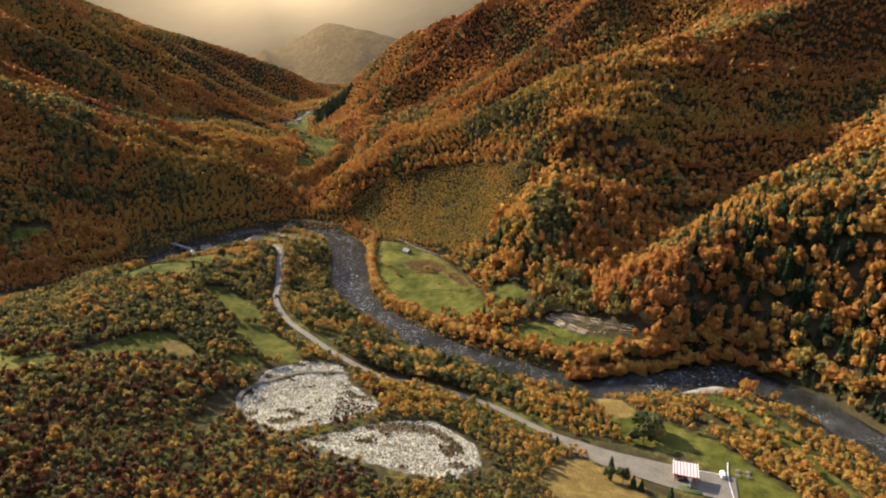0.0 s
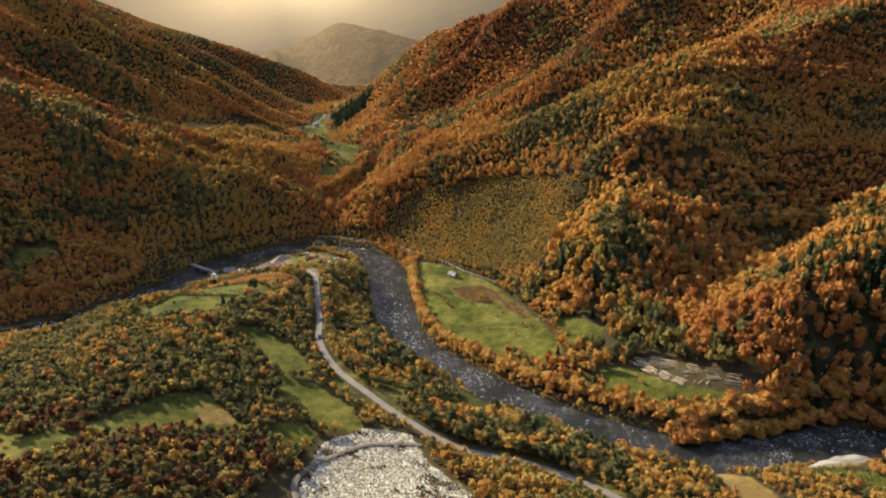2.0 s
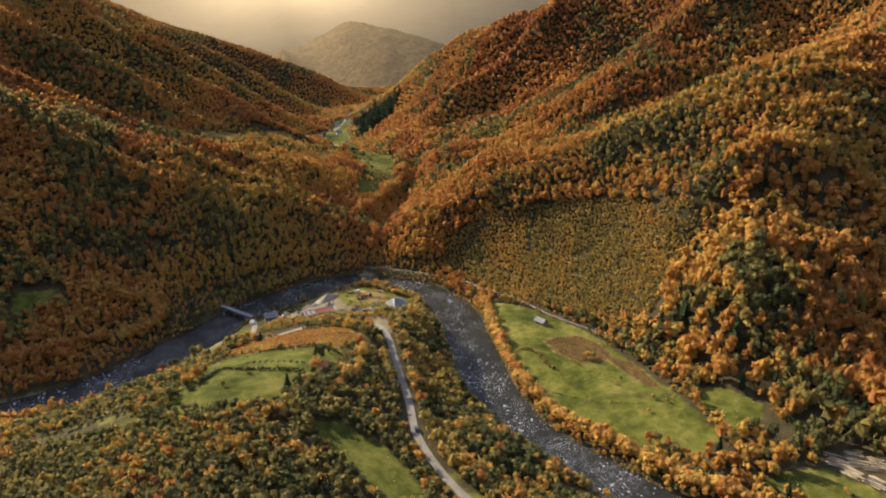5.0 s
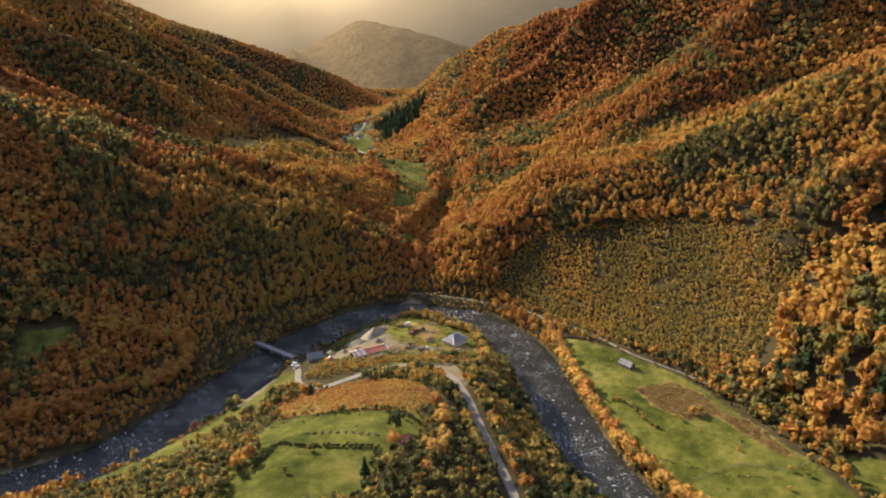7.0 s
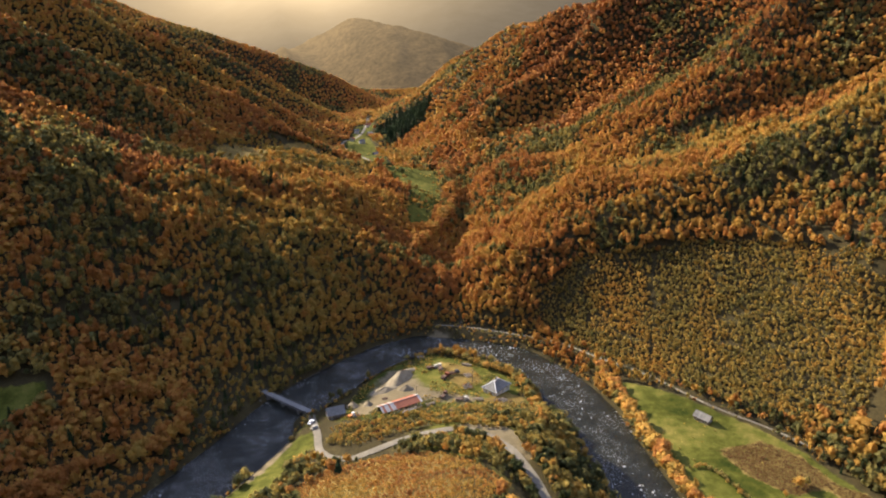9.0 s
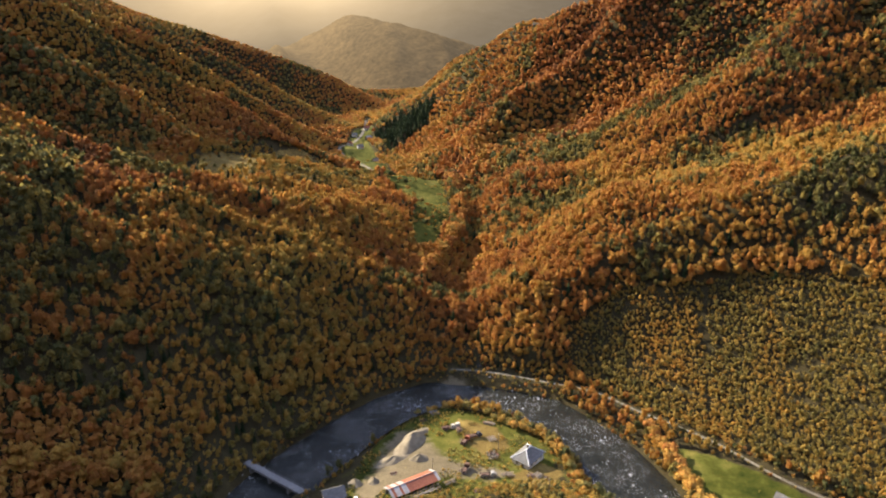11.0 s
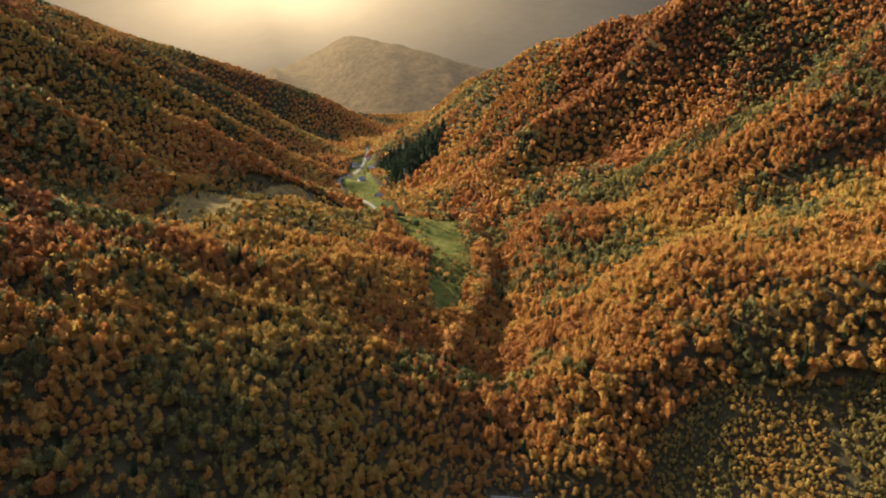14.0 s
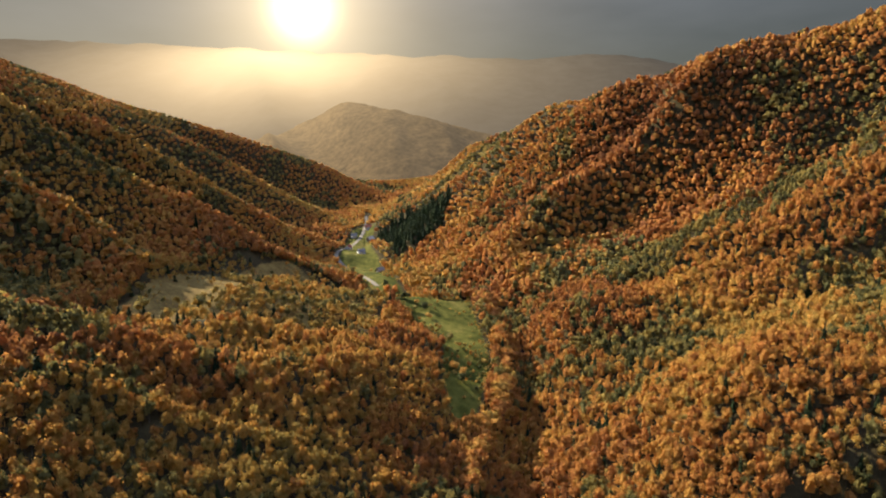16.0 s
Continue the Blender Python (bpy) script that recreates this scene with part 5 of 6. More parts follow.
long_shed()
cottage("workshop", -226.5, 576.5, 22, 8.5, 7.0, 3.2, 2.4, OLD_WOOD, [SLATE], "grey weathered workshop with a dull sheet roof", "shed", False)
cottage("barn", -39.2, 570.6, -50, 7.6, 4.8, 2.2, 1.9, OLD_WOOD, [OLD_SLATE, OLD_SLATE, SLATE], "small wooden hay barn with a grey roof in the meadow", "barn", False)
cottage("hut", -162.5, 441.5, 25, 4.2, 3.6, 2.0, 1.5, OLD_WOOD, [RUST_RED], "little wooden hut with a rusty red roof", "hut", False)
for x, y, turn, lx, wall, roof, lab in ((-288, 1244, 20, 8, PLASTER, [SLATE], "white cottage with a grey roof in the side valley"),
                                        (-305, 1266, 70, 7, PLASTER, [RUST_RED], "white cottage with a rust-red roof in the side valley"),
                                        (-306, 1330, 15, 7, PLASTER, [SLATE], "white cottage with a grey roof in the side valley"),
                                        (-284, 1318, 50, 9, OLD_WOOD, [PALE_SHEET], "wooden barn with a pale sheet roof in the side valley"),
                                        (-290, 1362, 0, 8, PLASTER, [RUST_RED], "white cottage with a rust-red roof in the side valley"),
                                        (-262, 1180, 35, 7, OLD_WOOD, [SLATE], "small grey wooden barn in the side valley")):
    cottage("cottage", x, y, turn, lx, 6.0, 2.8, 2.6, wall, roof, lab, "house", wall is PLASTER, "side valley cottages")


# the roadside station with its striped canopy
def station():
    ob = base("roadside_kiosk", 99.0, 233.0, -17, "roadside kiosk under a red and white striped canopy roof", "kiosk")
    n, lx, ly, h = 22, 9.4, 8.4, 4.4
    for k in range(n):
        x0 = -lx / 2 + lx * k / n
        part("roof_panel", sheet(bmesh.new(), [(x0, -ly / 2, h + 0.1), (x0 + lx / n - 0.02, -ly / 2, h + 0.1), (x0 + lx / n - 0.02, ly / 2, h + 1.0), (x0, ly / 2, h + 1.0)], 0.12 + 0.05 * (k % 2)), (RED_PAINT, WHITE_PAINT, CREAM)[k % 3], ob)
    for s in (-1, 1):
        part("roof_edge", sheet(bmesh.new(), [(s * (lx / 2 + 0.15) - 0.15, -ly / 2 - 0.1, h + 0.35), (s * (lx / 2 + 0.15) + 0.15, -ly / 2 - 0.1, h + 0.35), (s * (lx / 2 + 0.15) + 0.15, ly / 2 + 0.1, h + 1.3), (s * (lx / 2 + 0.15) - 0.15, ly / 2 + 0.1, h + 1.3)], 0.5), WHITE_PAINT, ob)
        for u in (-1, 1):
            part("post", rod(bmesh.new(), (u * (lx / 2 - 0.5), s * (ly / 2 - 0.5), -0.5), (u * (lx / 2 - 0.5), s * (ly / 2 - 0.5), h + 0.4), 0.14, 0.14), RED_PAINT, ob)
    part("roof_edge", block(bmesh.new(), 0, -ly / 2 - 0.12, h - 0.3, lx + 0.6, 0.16, 0.55), RED_PAINT, ob)
    part("cabin", block(bmesh.new(), -1.2, 1.4, -0.4, 6.0, 4.6, 3.5, 0.05), PLASTER, ob)
    window(ob, -2.4, -0.9, 1.0, 1.4, 1.2, "-y")
    window(ob, 1.8, 1.4, 1.0, 1.4, 1.2, "+x")
    part("door", block(bmesh.new(), 0.3, -0.93, -0.05, 1.0, 0.1, 2.1), RED_PAINT, ob)
    s = base("sign_pole", 98.4, 225.6, 0, "tall red and white sign pole on a round footing", "sign")
    part("footing", rod(bmesh.new(), (0, 0, -0.3), (0, 0, 0.5), 0.7, 0.6, 12), RED_PAINT, s)
    part("pole", rod(bmesh.new(), (0, 0, 0.4), (0, 0, 5.4), 0.13, 0.11), WHITE_PAINT, s)
    part("panel", block(bmesh.new(), 0, 0, 4.0, 1.3, 0.16, 1.8, 0.04), WHITE_PAINT, s)
    w = base("parapet", 0, 0, 0, "low white kerb wall round the forecourt", "wall", z=0.0)
    for a, b in (((106.5, 238.4), (115.2, 236.4)), ((122.8, 247.2), (117.2, 233.0)), ((117.2, 233.0), (114.0, 219.0)), ((115.2, 236.4), (118.0, 238.0))):
        line = along([a, b], 1.6)
        for p, q in zip(line[:-1], line[1:]):
            m = (p + q) / 2
            z = float(ground_z(m[0], m[1]))
            part("kerb_block", block(bmesh.new(), m[0], m[1], z - 0.3, np.linalg.norm(q - p) - 0.06, 0.22, 0.85, 0, Matrix.Rotation(math.atan2(q[1] - p[1], q[0] - p[0]), 4, "Z")), WHITE_PAINT, w)


_lot = along([(46, 262), (56, 255), (74, 243), (92, 234.5), (118, 226)], 2.0)
ribbon("pavement", _lot, np.interp(_lot[:, 0], [46, 56, 74, 92, 118], [1.5, 4.5, 7.6, 9.0, 8.6]), 0.3, [ROAD], "pale worn forecourt paving beside the road", "pavement", None, 9)
station()


def oval(name, x, y, a, b, turn, lift, mat, label, cat):
    """A low rounded bed of ground."""
    n, v, f = 28, [], []
    c, s = math.cos(radians(turn)), math.sin(radians(turn))
    for r, h in ((1.0, -0.25), (0.92, 0.2), (0.6, 0.28), (0.02, 0.30)):
        for k in range(n):
            u, w = a * r * math.cos(k * 6.2832 / n), b * r * math.sin(k * 6.2832 / n)
            px, py = x + u * c - w * s, y + u * s + w * c
            v.append((px, py, float(ground_z(px, py)) + h + lift))
    for j in range(3):
        for k in range(n):
            f.append((j * n + k, j * n + (k + 1) % n, (j + 1) * n + (k + 1) % n, (j + 1) * n + k))
    return tagged(new(name, bulk(name, np.array(v), np.array(f), [mat], True)), label, cat)


TURF = plain("clipped_turf", (0.035, 0.05, 0.014), (0.09, 0.11, 0.03), 1.5, 0.95, 0, 0.05)
oval("turf_island", 98.6, 225.2, 5.2, 2.4, -30, 0.3, TURF, "oval turf island in the forecourt", "lawn")


def picnic_table(x, y, turn):
    ob = base("picnic_table", x, y, turn, "small dark timber picnic table on the kiosk meadow", "table", "picnic tables by the kiosk")
    for k in range(4):
        part("board", block(bmesh.new(), 0, -0.42 + 0.28 * k, 0.72, 1.9, 0.25, 0.06, 0.01), OLD_WOOD, ob)
    for s in (-1, 1):
        part("bench", block(bmesh.new(), 0, s * 0.95, 0.42, 1.9, 0.32, 0.06, 0.01), OLD_WOOD, ob)
        part("leg_frame", block(bmesh.new(), s * 0.7, 0, 0.34, 0.1, 2.0, 0.1), OLD_WOOD, ob)
        for u in (-0.55, 0.55):
            part("leg", block(bmesh.new(), s * 0.7, u, -0.15, 0.1, 0.1, 0.9), OLD_WOOD, ob)


for x, y, turn in ((124.5, 240.5, 10), (122.5, 236.5, -20), (128.5, 239.5, 25), (127.0, 236.0, 0)):
    picnic_table(x, y, turn)


# vehicles
def wheels(ob, xs, track, r):
    for x in xs:
        for s in (-1, 1):
            t = part("wheel", rod(bmesh.new(), (x, s * track / 2 - 0.11, r), (x, s * track / 2 + 0.11, r), r, r, 14), RUBBER, ob)
            part("rim", rod(bmesh.new(), (x, s * track / 2 - 0.125, r), (x, s * track / 2 + 0.125, r), r * 0.55, r * 0.55, 10), PALE_SHEET, t)


def car(name, x, y, turn, paint, label, lx=4.3, tall=1.45, van=False):
    ob = base(name, x, y, turn, label, "van" if van else "car", lift=0.33)
    part("body", block(bmesh.new(), 0, 0, 0.25, lx, 1.75, 0.62 if not van else 0.9, 0.14), paint, ob)
    part("cabin", block(bmesh.new(), -0.15 if not van else -0.35, 0, 0.8, lx * (0.52 if not van else 0.8), 1.55, tall - 0.8 if not van else 1.2, 0.2), paint if van else PANE, ob)
    part("roof", block(bmesh.new(), -0.15 if not van else -0.35, 0, (tall if not van else 2.0) - 0.06, lx * (0.42 if not van else 0.72), 1.35, 0.07, 0.03), paint, ob)
    if van:
        part("windscreen", block(bmesh.new(), lx * 0.36, 0, 1.15, 0.1, 1.4, 0.65, 0.03), PANE, ob)
    for s in (-0.6, 0.6):
        part("headlight", block(bmesh.new(), lx / 2 - 0.02, s, 0.55, 0.08, 0.3, 0.16, 0.02), PANE, ob)
    wheels(ob, (-lx * 0.3, lx * 0.3), 1.6, 0.32)
    return ob


def truck(x, y, turn, cab, bed, label):
    ob = base("lorry", x, y, turn, label, "lorry", "old lorries in the yard")
    part("chassis", block(bmesh.new(), 0, 0, 0.55, 6.4, 0.9, 0.28), SCRAP, ob)
    part("cab", block(bmesh.new(), 2.3, 0, 0.7, 1.7, 2.2, 1.9, 0.15), cab, ob)
    part("windscreen", block(bmesh.new(), 3.14, 0, 1.7, 0.06, 1.9, 0.7), PANE, ob)
    part("bonnet", block(bmesh.new(), 3.6, 0, 0.7, 0.9, 1.8, 0.8, 0.12), cab, ob)
    part("flatbed", block(bmesh.new(), -1.0, 0, 0.85, 4.6, 2.3, 0.16), bed, ob)
    for s in (-1.1, 1.1):
        part("side_board", block(bmesh.new(), -1.0, s, 1.0, 4.6, 0.08, 0.6), bed, ob)
    part("load", block(bmesh.new(), -1.1, 0, 1.0, 3.8, 1.6, 0.7, 0.2, Matrix.Rotation(0.08, 4, "Y")), SCRAP, ob)
    wheels(ob, (-2.2, -1.1, 2.6), 2.0, 0.48)


car("van", 115.6, 235.2, 78, WHITE_PAINT, "white van parked by the forecourt wall", 4.8, 1.9, True)
car("car", 97.6, 231.4, -15, DARK_PAINT, "dark car parked under the striped canopy")
car("car", -116.0, 407.5, 103, DARK_PAINT, "dark car on the valley road")
car("car", -237.3, 568.0, 70, WHITE_PAINT, "white car parked near the bridge")
car("car", -234.5, 561.5, 65, PALE_SHEET, "pale grey car parked near the bridge")
for x, y, turn, cab, bed, lab in ((-177.5, 630.5, 10, PALE_SHEET, SCRAP, "old pale lorry standing on the grass"), (-172.5, 629.0, 100, CREAM, OLD_WOOD, "old cream lorry standing on the grass"),
                                  (-169.5, 617.5, 60, RUST_RED, SCRAP, "rust-red lorry loaded with scrap"), (-165.0, 622.0, 20, DARK_PAINT, SCRAP, "dark lorry loaded with scrap"),
                                  (-170.5, 594.5, 70, SCRAP, OLD_WOOD, "worn brown lorry in the sawmill yard"), (-161.0, 590.0, 5, PALE_SHEET, OLD_WOOD, "pale lorry beside the sawmill road")):
    truck(x, y, turn, cab, bed, lab)


def loader(x, y, turn):
    ob = base("wheel_loader", x, y, turn, "orange and white wheel loader beside the workshop", "loader")
    part("engine", block(bmesh.new(), -1.4, 0, 0.7, 2.4, 1.9, 1.2, 0.15), ORANGE_PAINT, ob)
    part("cab", block(bmesh.new(), 0.2, 0, 0.9, 1.3, 1.6, 2.0, 0.12), WHITE_PAINT, ob)
    for s in (-0.7, 0.7):
        part("arm", block(bmesh.new(), 2.0, s, 0.7, 2.6, 0.2, 0.35, 0.03, Matrix.Rotation(0.15, 4, "Y")), ORANGE_PAINT, ob)
    part("bucket", block(bmesh.new(), 3.5, 0, 0.1, 0.9, 2.5, 0.9, 0.2), SCRAP, ob)
    wheels(ob, (-1.4, 1.1), 2.0, 0.7)


loader(-216.5, 570.5, 25)


# bridge
def bridge():
    a, b, z = np.array([-277.0, 608.0]), np.array([-237.2, 580.0]), 4.6
    d = b - a
    n = float(np.linalg.norm(d))
    ob = new("bridge")
    ob.matrix_basis = pose(*(0.5 * (a + b)), z, 0, 0, math.degrees(math.atan2(d[1], d[0])))
    tagged(ob, "narrow concrete river bridge with grey railings", "bridge")
    for k in range(8):
        part("deck_slab", block(bmesh.new(), -n / 2 + n * (k + 0.5) / 8, 0, -0.45, n / 8 - 0.03, 3.4, 0.45, 0.03), CONCRETE, ob)
    for s in (-1, 1):
        part("beam", block(bmesh.new(), 0, s * 1.3, -1.1, n, 0.5, 0.65), CONCRETE, ob)
        part("rail", rod(bmesh.new(), (-n / 2, s * 1.62, 0.95), (n / 2, s * 1.62, 0.95), 0.05, 0.05, 6), CONCRETE, ob)
        for k in range(17):
            part("post", block(bmesh.new(), -n / 2 + n * k / 16, s * 1.62, 0, 0.16, 0.16, 1.0), CONCRETE, ob)
    for u in (-0.25, 0.0, 0.25):
        part("pier", block(bmesh.new(), u * n, 0, -7.5, 0.9, 3.4, 6.4, 0.1), CONCRETE, ob)


bridge()


# poles
for x, y in ((-154.2, 612.0), (-185.2, 592.5), (-137.6, 570.5), (-212.0, 556.0)):
    p = base("utility_pole", x, y, RNG.uniform(0, 90), "weathered wooden utility pole with a crossarm", "pole", "poles in the bend")
    part("pole", rod(bmesh.new(), (0, 0, -0.8), (0, 0, 8.2), 0.17, 0.11), OLD_WOOD, p)
    part("crossarm", block(bmesh.new(), 0, 0, 7.4, 1.8, 0.12, 0.14), OLD_WOOD, p)
    for u in (-0.7, 0, 0.7):
        part("insulator", rod(bmesh.new(), (u, 0, 7.5), (u, 0, 7.75), 0.06, 0.04, 6), PLASTER, p)

# logs
LOGS = []
for k in range(5):
    bm = rod(bmesh.new(), (-1, 0, 0), (1, 0, 0), 1.0 - 0.1 * (k % 2), 0.8, 8)
    me = bpy.data.meshes.new("log")
    bm.to_mesh(me)
    bm.free()
    me.materials.append((LOG_WOOD, LOG_WOOD, OLD_WOOD, LOG_WOOD, PALE_SHEET)[k])
    LOGS.append(me)

PEELED = []
for k in range(4):
    bm = rod(bmesh.new(), (-1, 0, 0), (1, 0, 0), 1.0, 0.75 + 0.05 * k, 8)
    me = bpy.data.meshes.new("log")
    bm.to_mesh(me)
    bm.free()
    me.materials.append((FRESH_WOOD, FRESH_WOOD, LOG_WOOD, OLD_WOOD)[k])
    PEELED.append(me)


def log_pile(x, y, turn, count, length, spread, label, askew=7, stock=None):
    """A loose pile of peeled logs, each its own piece."""
    ob = base("log_pile", x, y, turn, label, "log pile", "piles of logs")
    for k in range(count):
        r = RNG.uniform(0.12, 0.19)
        row = k % max(3, count // 3)
        o = new("log", (stock or LOGS)[int(RNG.integers(0, len(stock or LOGS)))])
        o.parent = ob
        px, py = RNG.uniform(-0.8, 0.8) * askew / 7, (row / max(3, count // 3) - 0.5) * spread
        wx, wy = x + px * math.cos(radians(turn)) - py * math.sin(radians(turn)), y + px * math.sin(radians(turn)) + py * math.cos(radians(turn))
        o.matrix_basis = pose(px, py, float(ground_z(wx, wy)) - ob.location.z + r + 0.35 * (k // max(3, count // 3)), 0, RNG.uniform(-1, 1), RNG.normal(0, 0.6) * askew) @ Matrix.Diagonal((length * RNG.uniform(0.4, 0.56), r, r, 1))
    return ob


for x, y, turn, count, length, spread in ((73, 412, -28, 26, 9, 5), (80, 412, -20, 30, 9, 6), (87, 406, -30, 26, 9, 5), (75, 403, -50, 20, 8, 3), (81, 396, -52, 22, 8, 3), (87, 389, -46, 22, 8, 3), (97, 396, -20, 22, 9, 4), (105, 388, -22, 26, 9, 4), (113, 382, -22, 20, 8, 4), (96, 386, 50, 9, 6, 5), (91, 397, 10, 9, 6, 6)):
    log_pile(x, y, turn, int(count * 0.62), length * 0.9, spread * 2.0, "pale yellow peeled logs strewn over the timber yard", 11, PEELED)
for x, y, turn, count, length, spread in ((-157.5, 607, 20, 22, 4, 6), (-152, 591, 5, 14, 5, 4), (-156.2, 636, -20, 14, 5, 3), (-156.5, 621, 30, 12, 4, 5), (-184.5, 649, 10, 12, 4, 4), (-139, 591, 40, 12, 4, 4), (-178, 585, 33, 14, 5, 3)):
    log_pile(x, y, turn, count, length, spread, "brown logs and scrap timber on the yard grass")


# heaps, boulders and stones
def mound(name, x, y, a, b, h, turn, mat, label, seed):
    n, m, v, f = 30, 9, [], []
    c, s = math.cos(radians(turn)), math.sin(radians(turn))
    for j in range(m + 1):
        r = 1.08 * (1 - j / m) + 0.01
        for k in range(n):
            th = k * 6.2832 / n
            rr = r * (1 + 0.16 * math.sin(2 * th + seed) + 0.09 * math.sin(5 * th + 2 * seed))
            u, w = a * rr * math.cos(th), b * rr * math.sin(th)
            px, py = x + u * c - w * s, y + u * s + w * c
            v.append((px, py, float(ground_z(px, py)) - 0.25 + h * max(0.0, 1 - r) ** 0.8 + 0.25 * math.sin(3 * th + 7 * r + seed) * (1 - r)))
    for j in range(m):
        for k in range(n):
            f.append((j * n + k, j * n + (k + 1) % n, (j + 1) * n + (k + 1) % n, (j + 1) * n + k))
    return tagged(new(name, bulk(name, np.array(v), np.array(f), [mat], True)), label, "heap")


mound("sand_heap", -195.5, 621, 13, 6.5, 5.0, 62, SAND, "tall pale sand heap in the gravel yard", 1.0)
mound("gravel_bar", 146, 334.5, 30, 7.5, 2.8, 12, GRAVEL, "long pale gravel bar at the river's edge", 0.6)
mound("sand_heap", -204, 606, 8, 5, 2.4, 40, SAND, "low spread of pale sand in the yard", 2.3)
mound("gravel_heap", -191.5, 605, 4.4, 3.4, 3.0, 20, SAND, "small grey heap of gravel beside the sand", 3.1)
mound("spoil_heap", -219, 588, 4.0, 3.2, 3.2, 0, SAND, "rounded spoil heap by the workshop", 4.0)
mound("spoil_heap", -211.0, 588.5, 3.2, 2.8, 2.8, 30, SAND, "rounded spoil heap by the workshop", 5.2)


def pebbles(name, x, y, z, size, mat, label, cat="stones"):
    """Many rough stones as one mesh."""
    o = np.array([(1, 0, 0), (0, 1, 0), (-1, 0, 0), (0, -1, 0), (0, 0, 1), (0, 0, -1)], float)
    f = np.array([(0, 1, 4), (1, 2, 4), (2, 3, 4), (3, 0, 4), (1, 0, 5), (2, 1, 5), (3, 2, 5), (0, 3, 5)])
    n = len(x)
    v = o[None] * RNG.uniform(0.6, 1.25, (n, 6, 1)) * np.stack([size * RNG.uniform(0.8, 1.4, n), size * RNG.uniform(0.7, 1.2, n), size * RNG.uniform(0.4, 0.8, n)], 1)[:, None]
    v += RNG.normal(0, 0.14, v.shape) * size[:, None, None]
    a = RNG.uniform(0, 6.28, n)[:, None]
    v = np.stack([v[..., 0] * np.cos(a) - v[..., 1] * np.sin(a), v[..., 0] * np.sin(a) + v[..., 1] * np.cos(a), v[..., 2]], 2)
    v += np.stack([x, y, z], 1)[:, None]
    me = bulk(name, v.reshape(-1, 3), (f[None] + (np.arange(n) * 6)[:, None, None]).reshape(-1, 3), [mat])
    return tagged(new(name, me), label, cat, kind="stuff")


def stone_field():
    x, y = scatter(-105, 25, 200, 320, 0.84)
    d = np.maximum(inside(x, y, STONES["upper"]), inside(x, y, STONES["lower"]))
    patch = wave(x, y, 9, 91) + 0.6 * wave(x, y, 3.5, 92)
    weedy = inside(x, y, [(-36, 242), (-31, 246), (-15, 251), (-4, 249), (5, 238), (7, 231), (0, 236), (-9, 243), (-24, 240)]) > RNG.normal(0, 0.8, len(x))
    ok = (d > 0.2) & (patch > -0.62) & ~weedy
    x, y = x[ok], y[ok]
    pebbles("stone_field", x, y, ground_z(x, y) + 0.1, RNG.uniform(0.22, 0.8, len(x)) ** 1.3, STONE, "white quarry stones strewn over two bare lots")
    x, y = scatter(-105, 25, 200, 320, 1.4)
    d = np.maximum(inside(x, y, STONES["upper"]), inside(x, y, STONES["lower"]))
    band = (inside(x, y, [(-36, 242), (-31, 246), (-15, 251), (-4, 249), (5, 238), (7, 231), (0, 236), (-9, 243), (-24, 240)]) > 0) | (inside(x, y, STONES["upper"]) > 0) & (x > -52) & (y < 280) & (wave(x, y, 6, 98) > -0.1)
    ok = (d > 0.3) & ((wave(x, y, 9, 91) + 0.6 * wave(x, y, 3.5, 92) < -0.45) | band & (RNG.uniform(0, 1, len(x)) < 0.7))
    wood("lot_weeds", x[ok], y[ok], RNG.uniform(0.7, 1.6, ok.sum()), RNG.uniform(1.3, 2.2, ok.sum()), np.where(RNG.uniform(0, 1, ok.sum()) < 0.6, RNG.uniform(0.0, 0.15, ok.sum()), RNG.uniform(0.85, 1.0, ok.sum())), FAR_TREES, LEAVES, "brown weeds between the white stones", "weeds")


stone_field()


def river_stones():
    n = 2600
    k = RNG.integers(20, len(RIVER_LINE) - 22, n)
    off = RNG.normal(0, 0.55, n) * 12
    edge = RNG.uniform(0, 1, n)
    off = np.where(edge < 0.35, np.sign(off) * RNG.uniform(9, 15, n), np.where(edge < 0.6, RNG.normal(3.5, 2.5, n), off))
    t = np.gradient(RIVER_LINE, axis=0)
    t /= np.linalg.norm(t, axis=1)[:, None]
    x, y = RIVER_LINE[k, 0] + t[k, 1] * off + RNG.normal(0, 3, n), RIVER_LINE[k, 1] - t[k, 0] * off + RNG.normal(0, 3, n)
    ok = wave(x, y, 34, 95) + 0.5 * wave(x, y, 12, 96) + 0.3 * RNG.normal(size=n) > 0.1
    x, y = x[ok], y[ok]
    pebbles("river_stones", x, y, np.maximum(ground_z(x, y), WATER) - 0.05, RNG.uniform(0.2, 0.75, len(x)), WET_STONE, "grey boulders and cobbles in the river and along its banks")


river_stones()

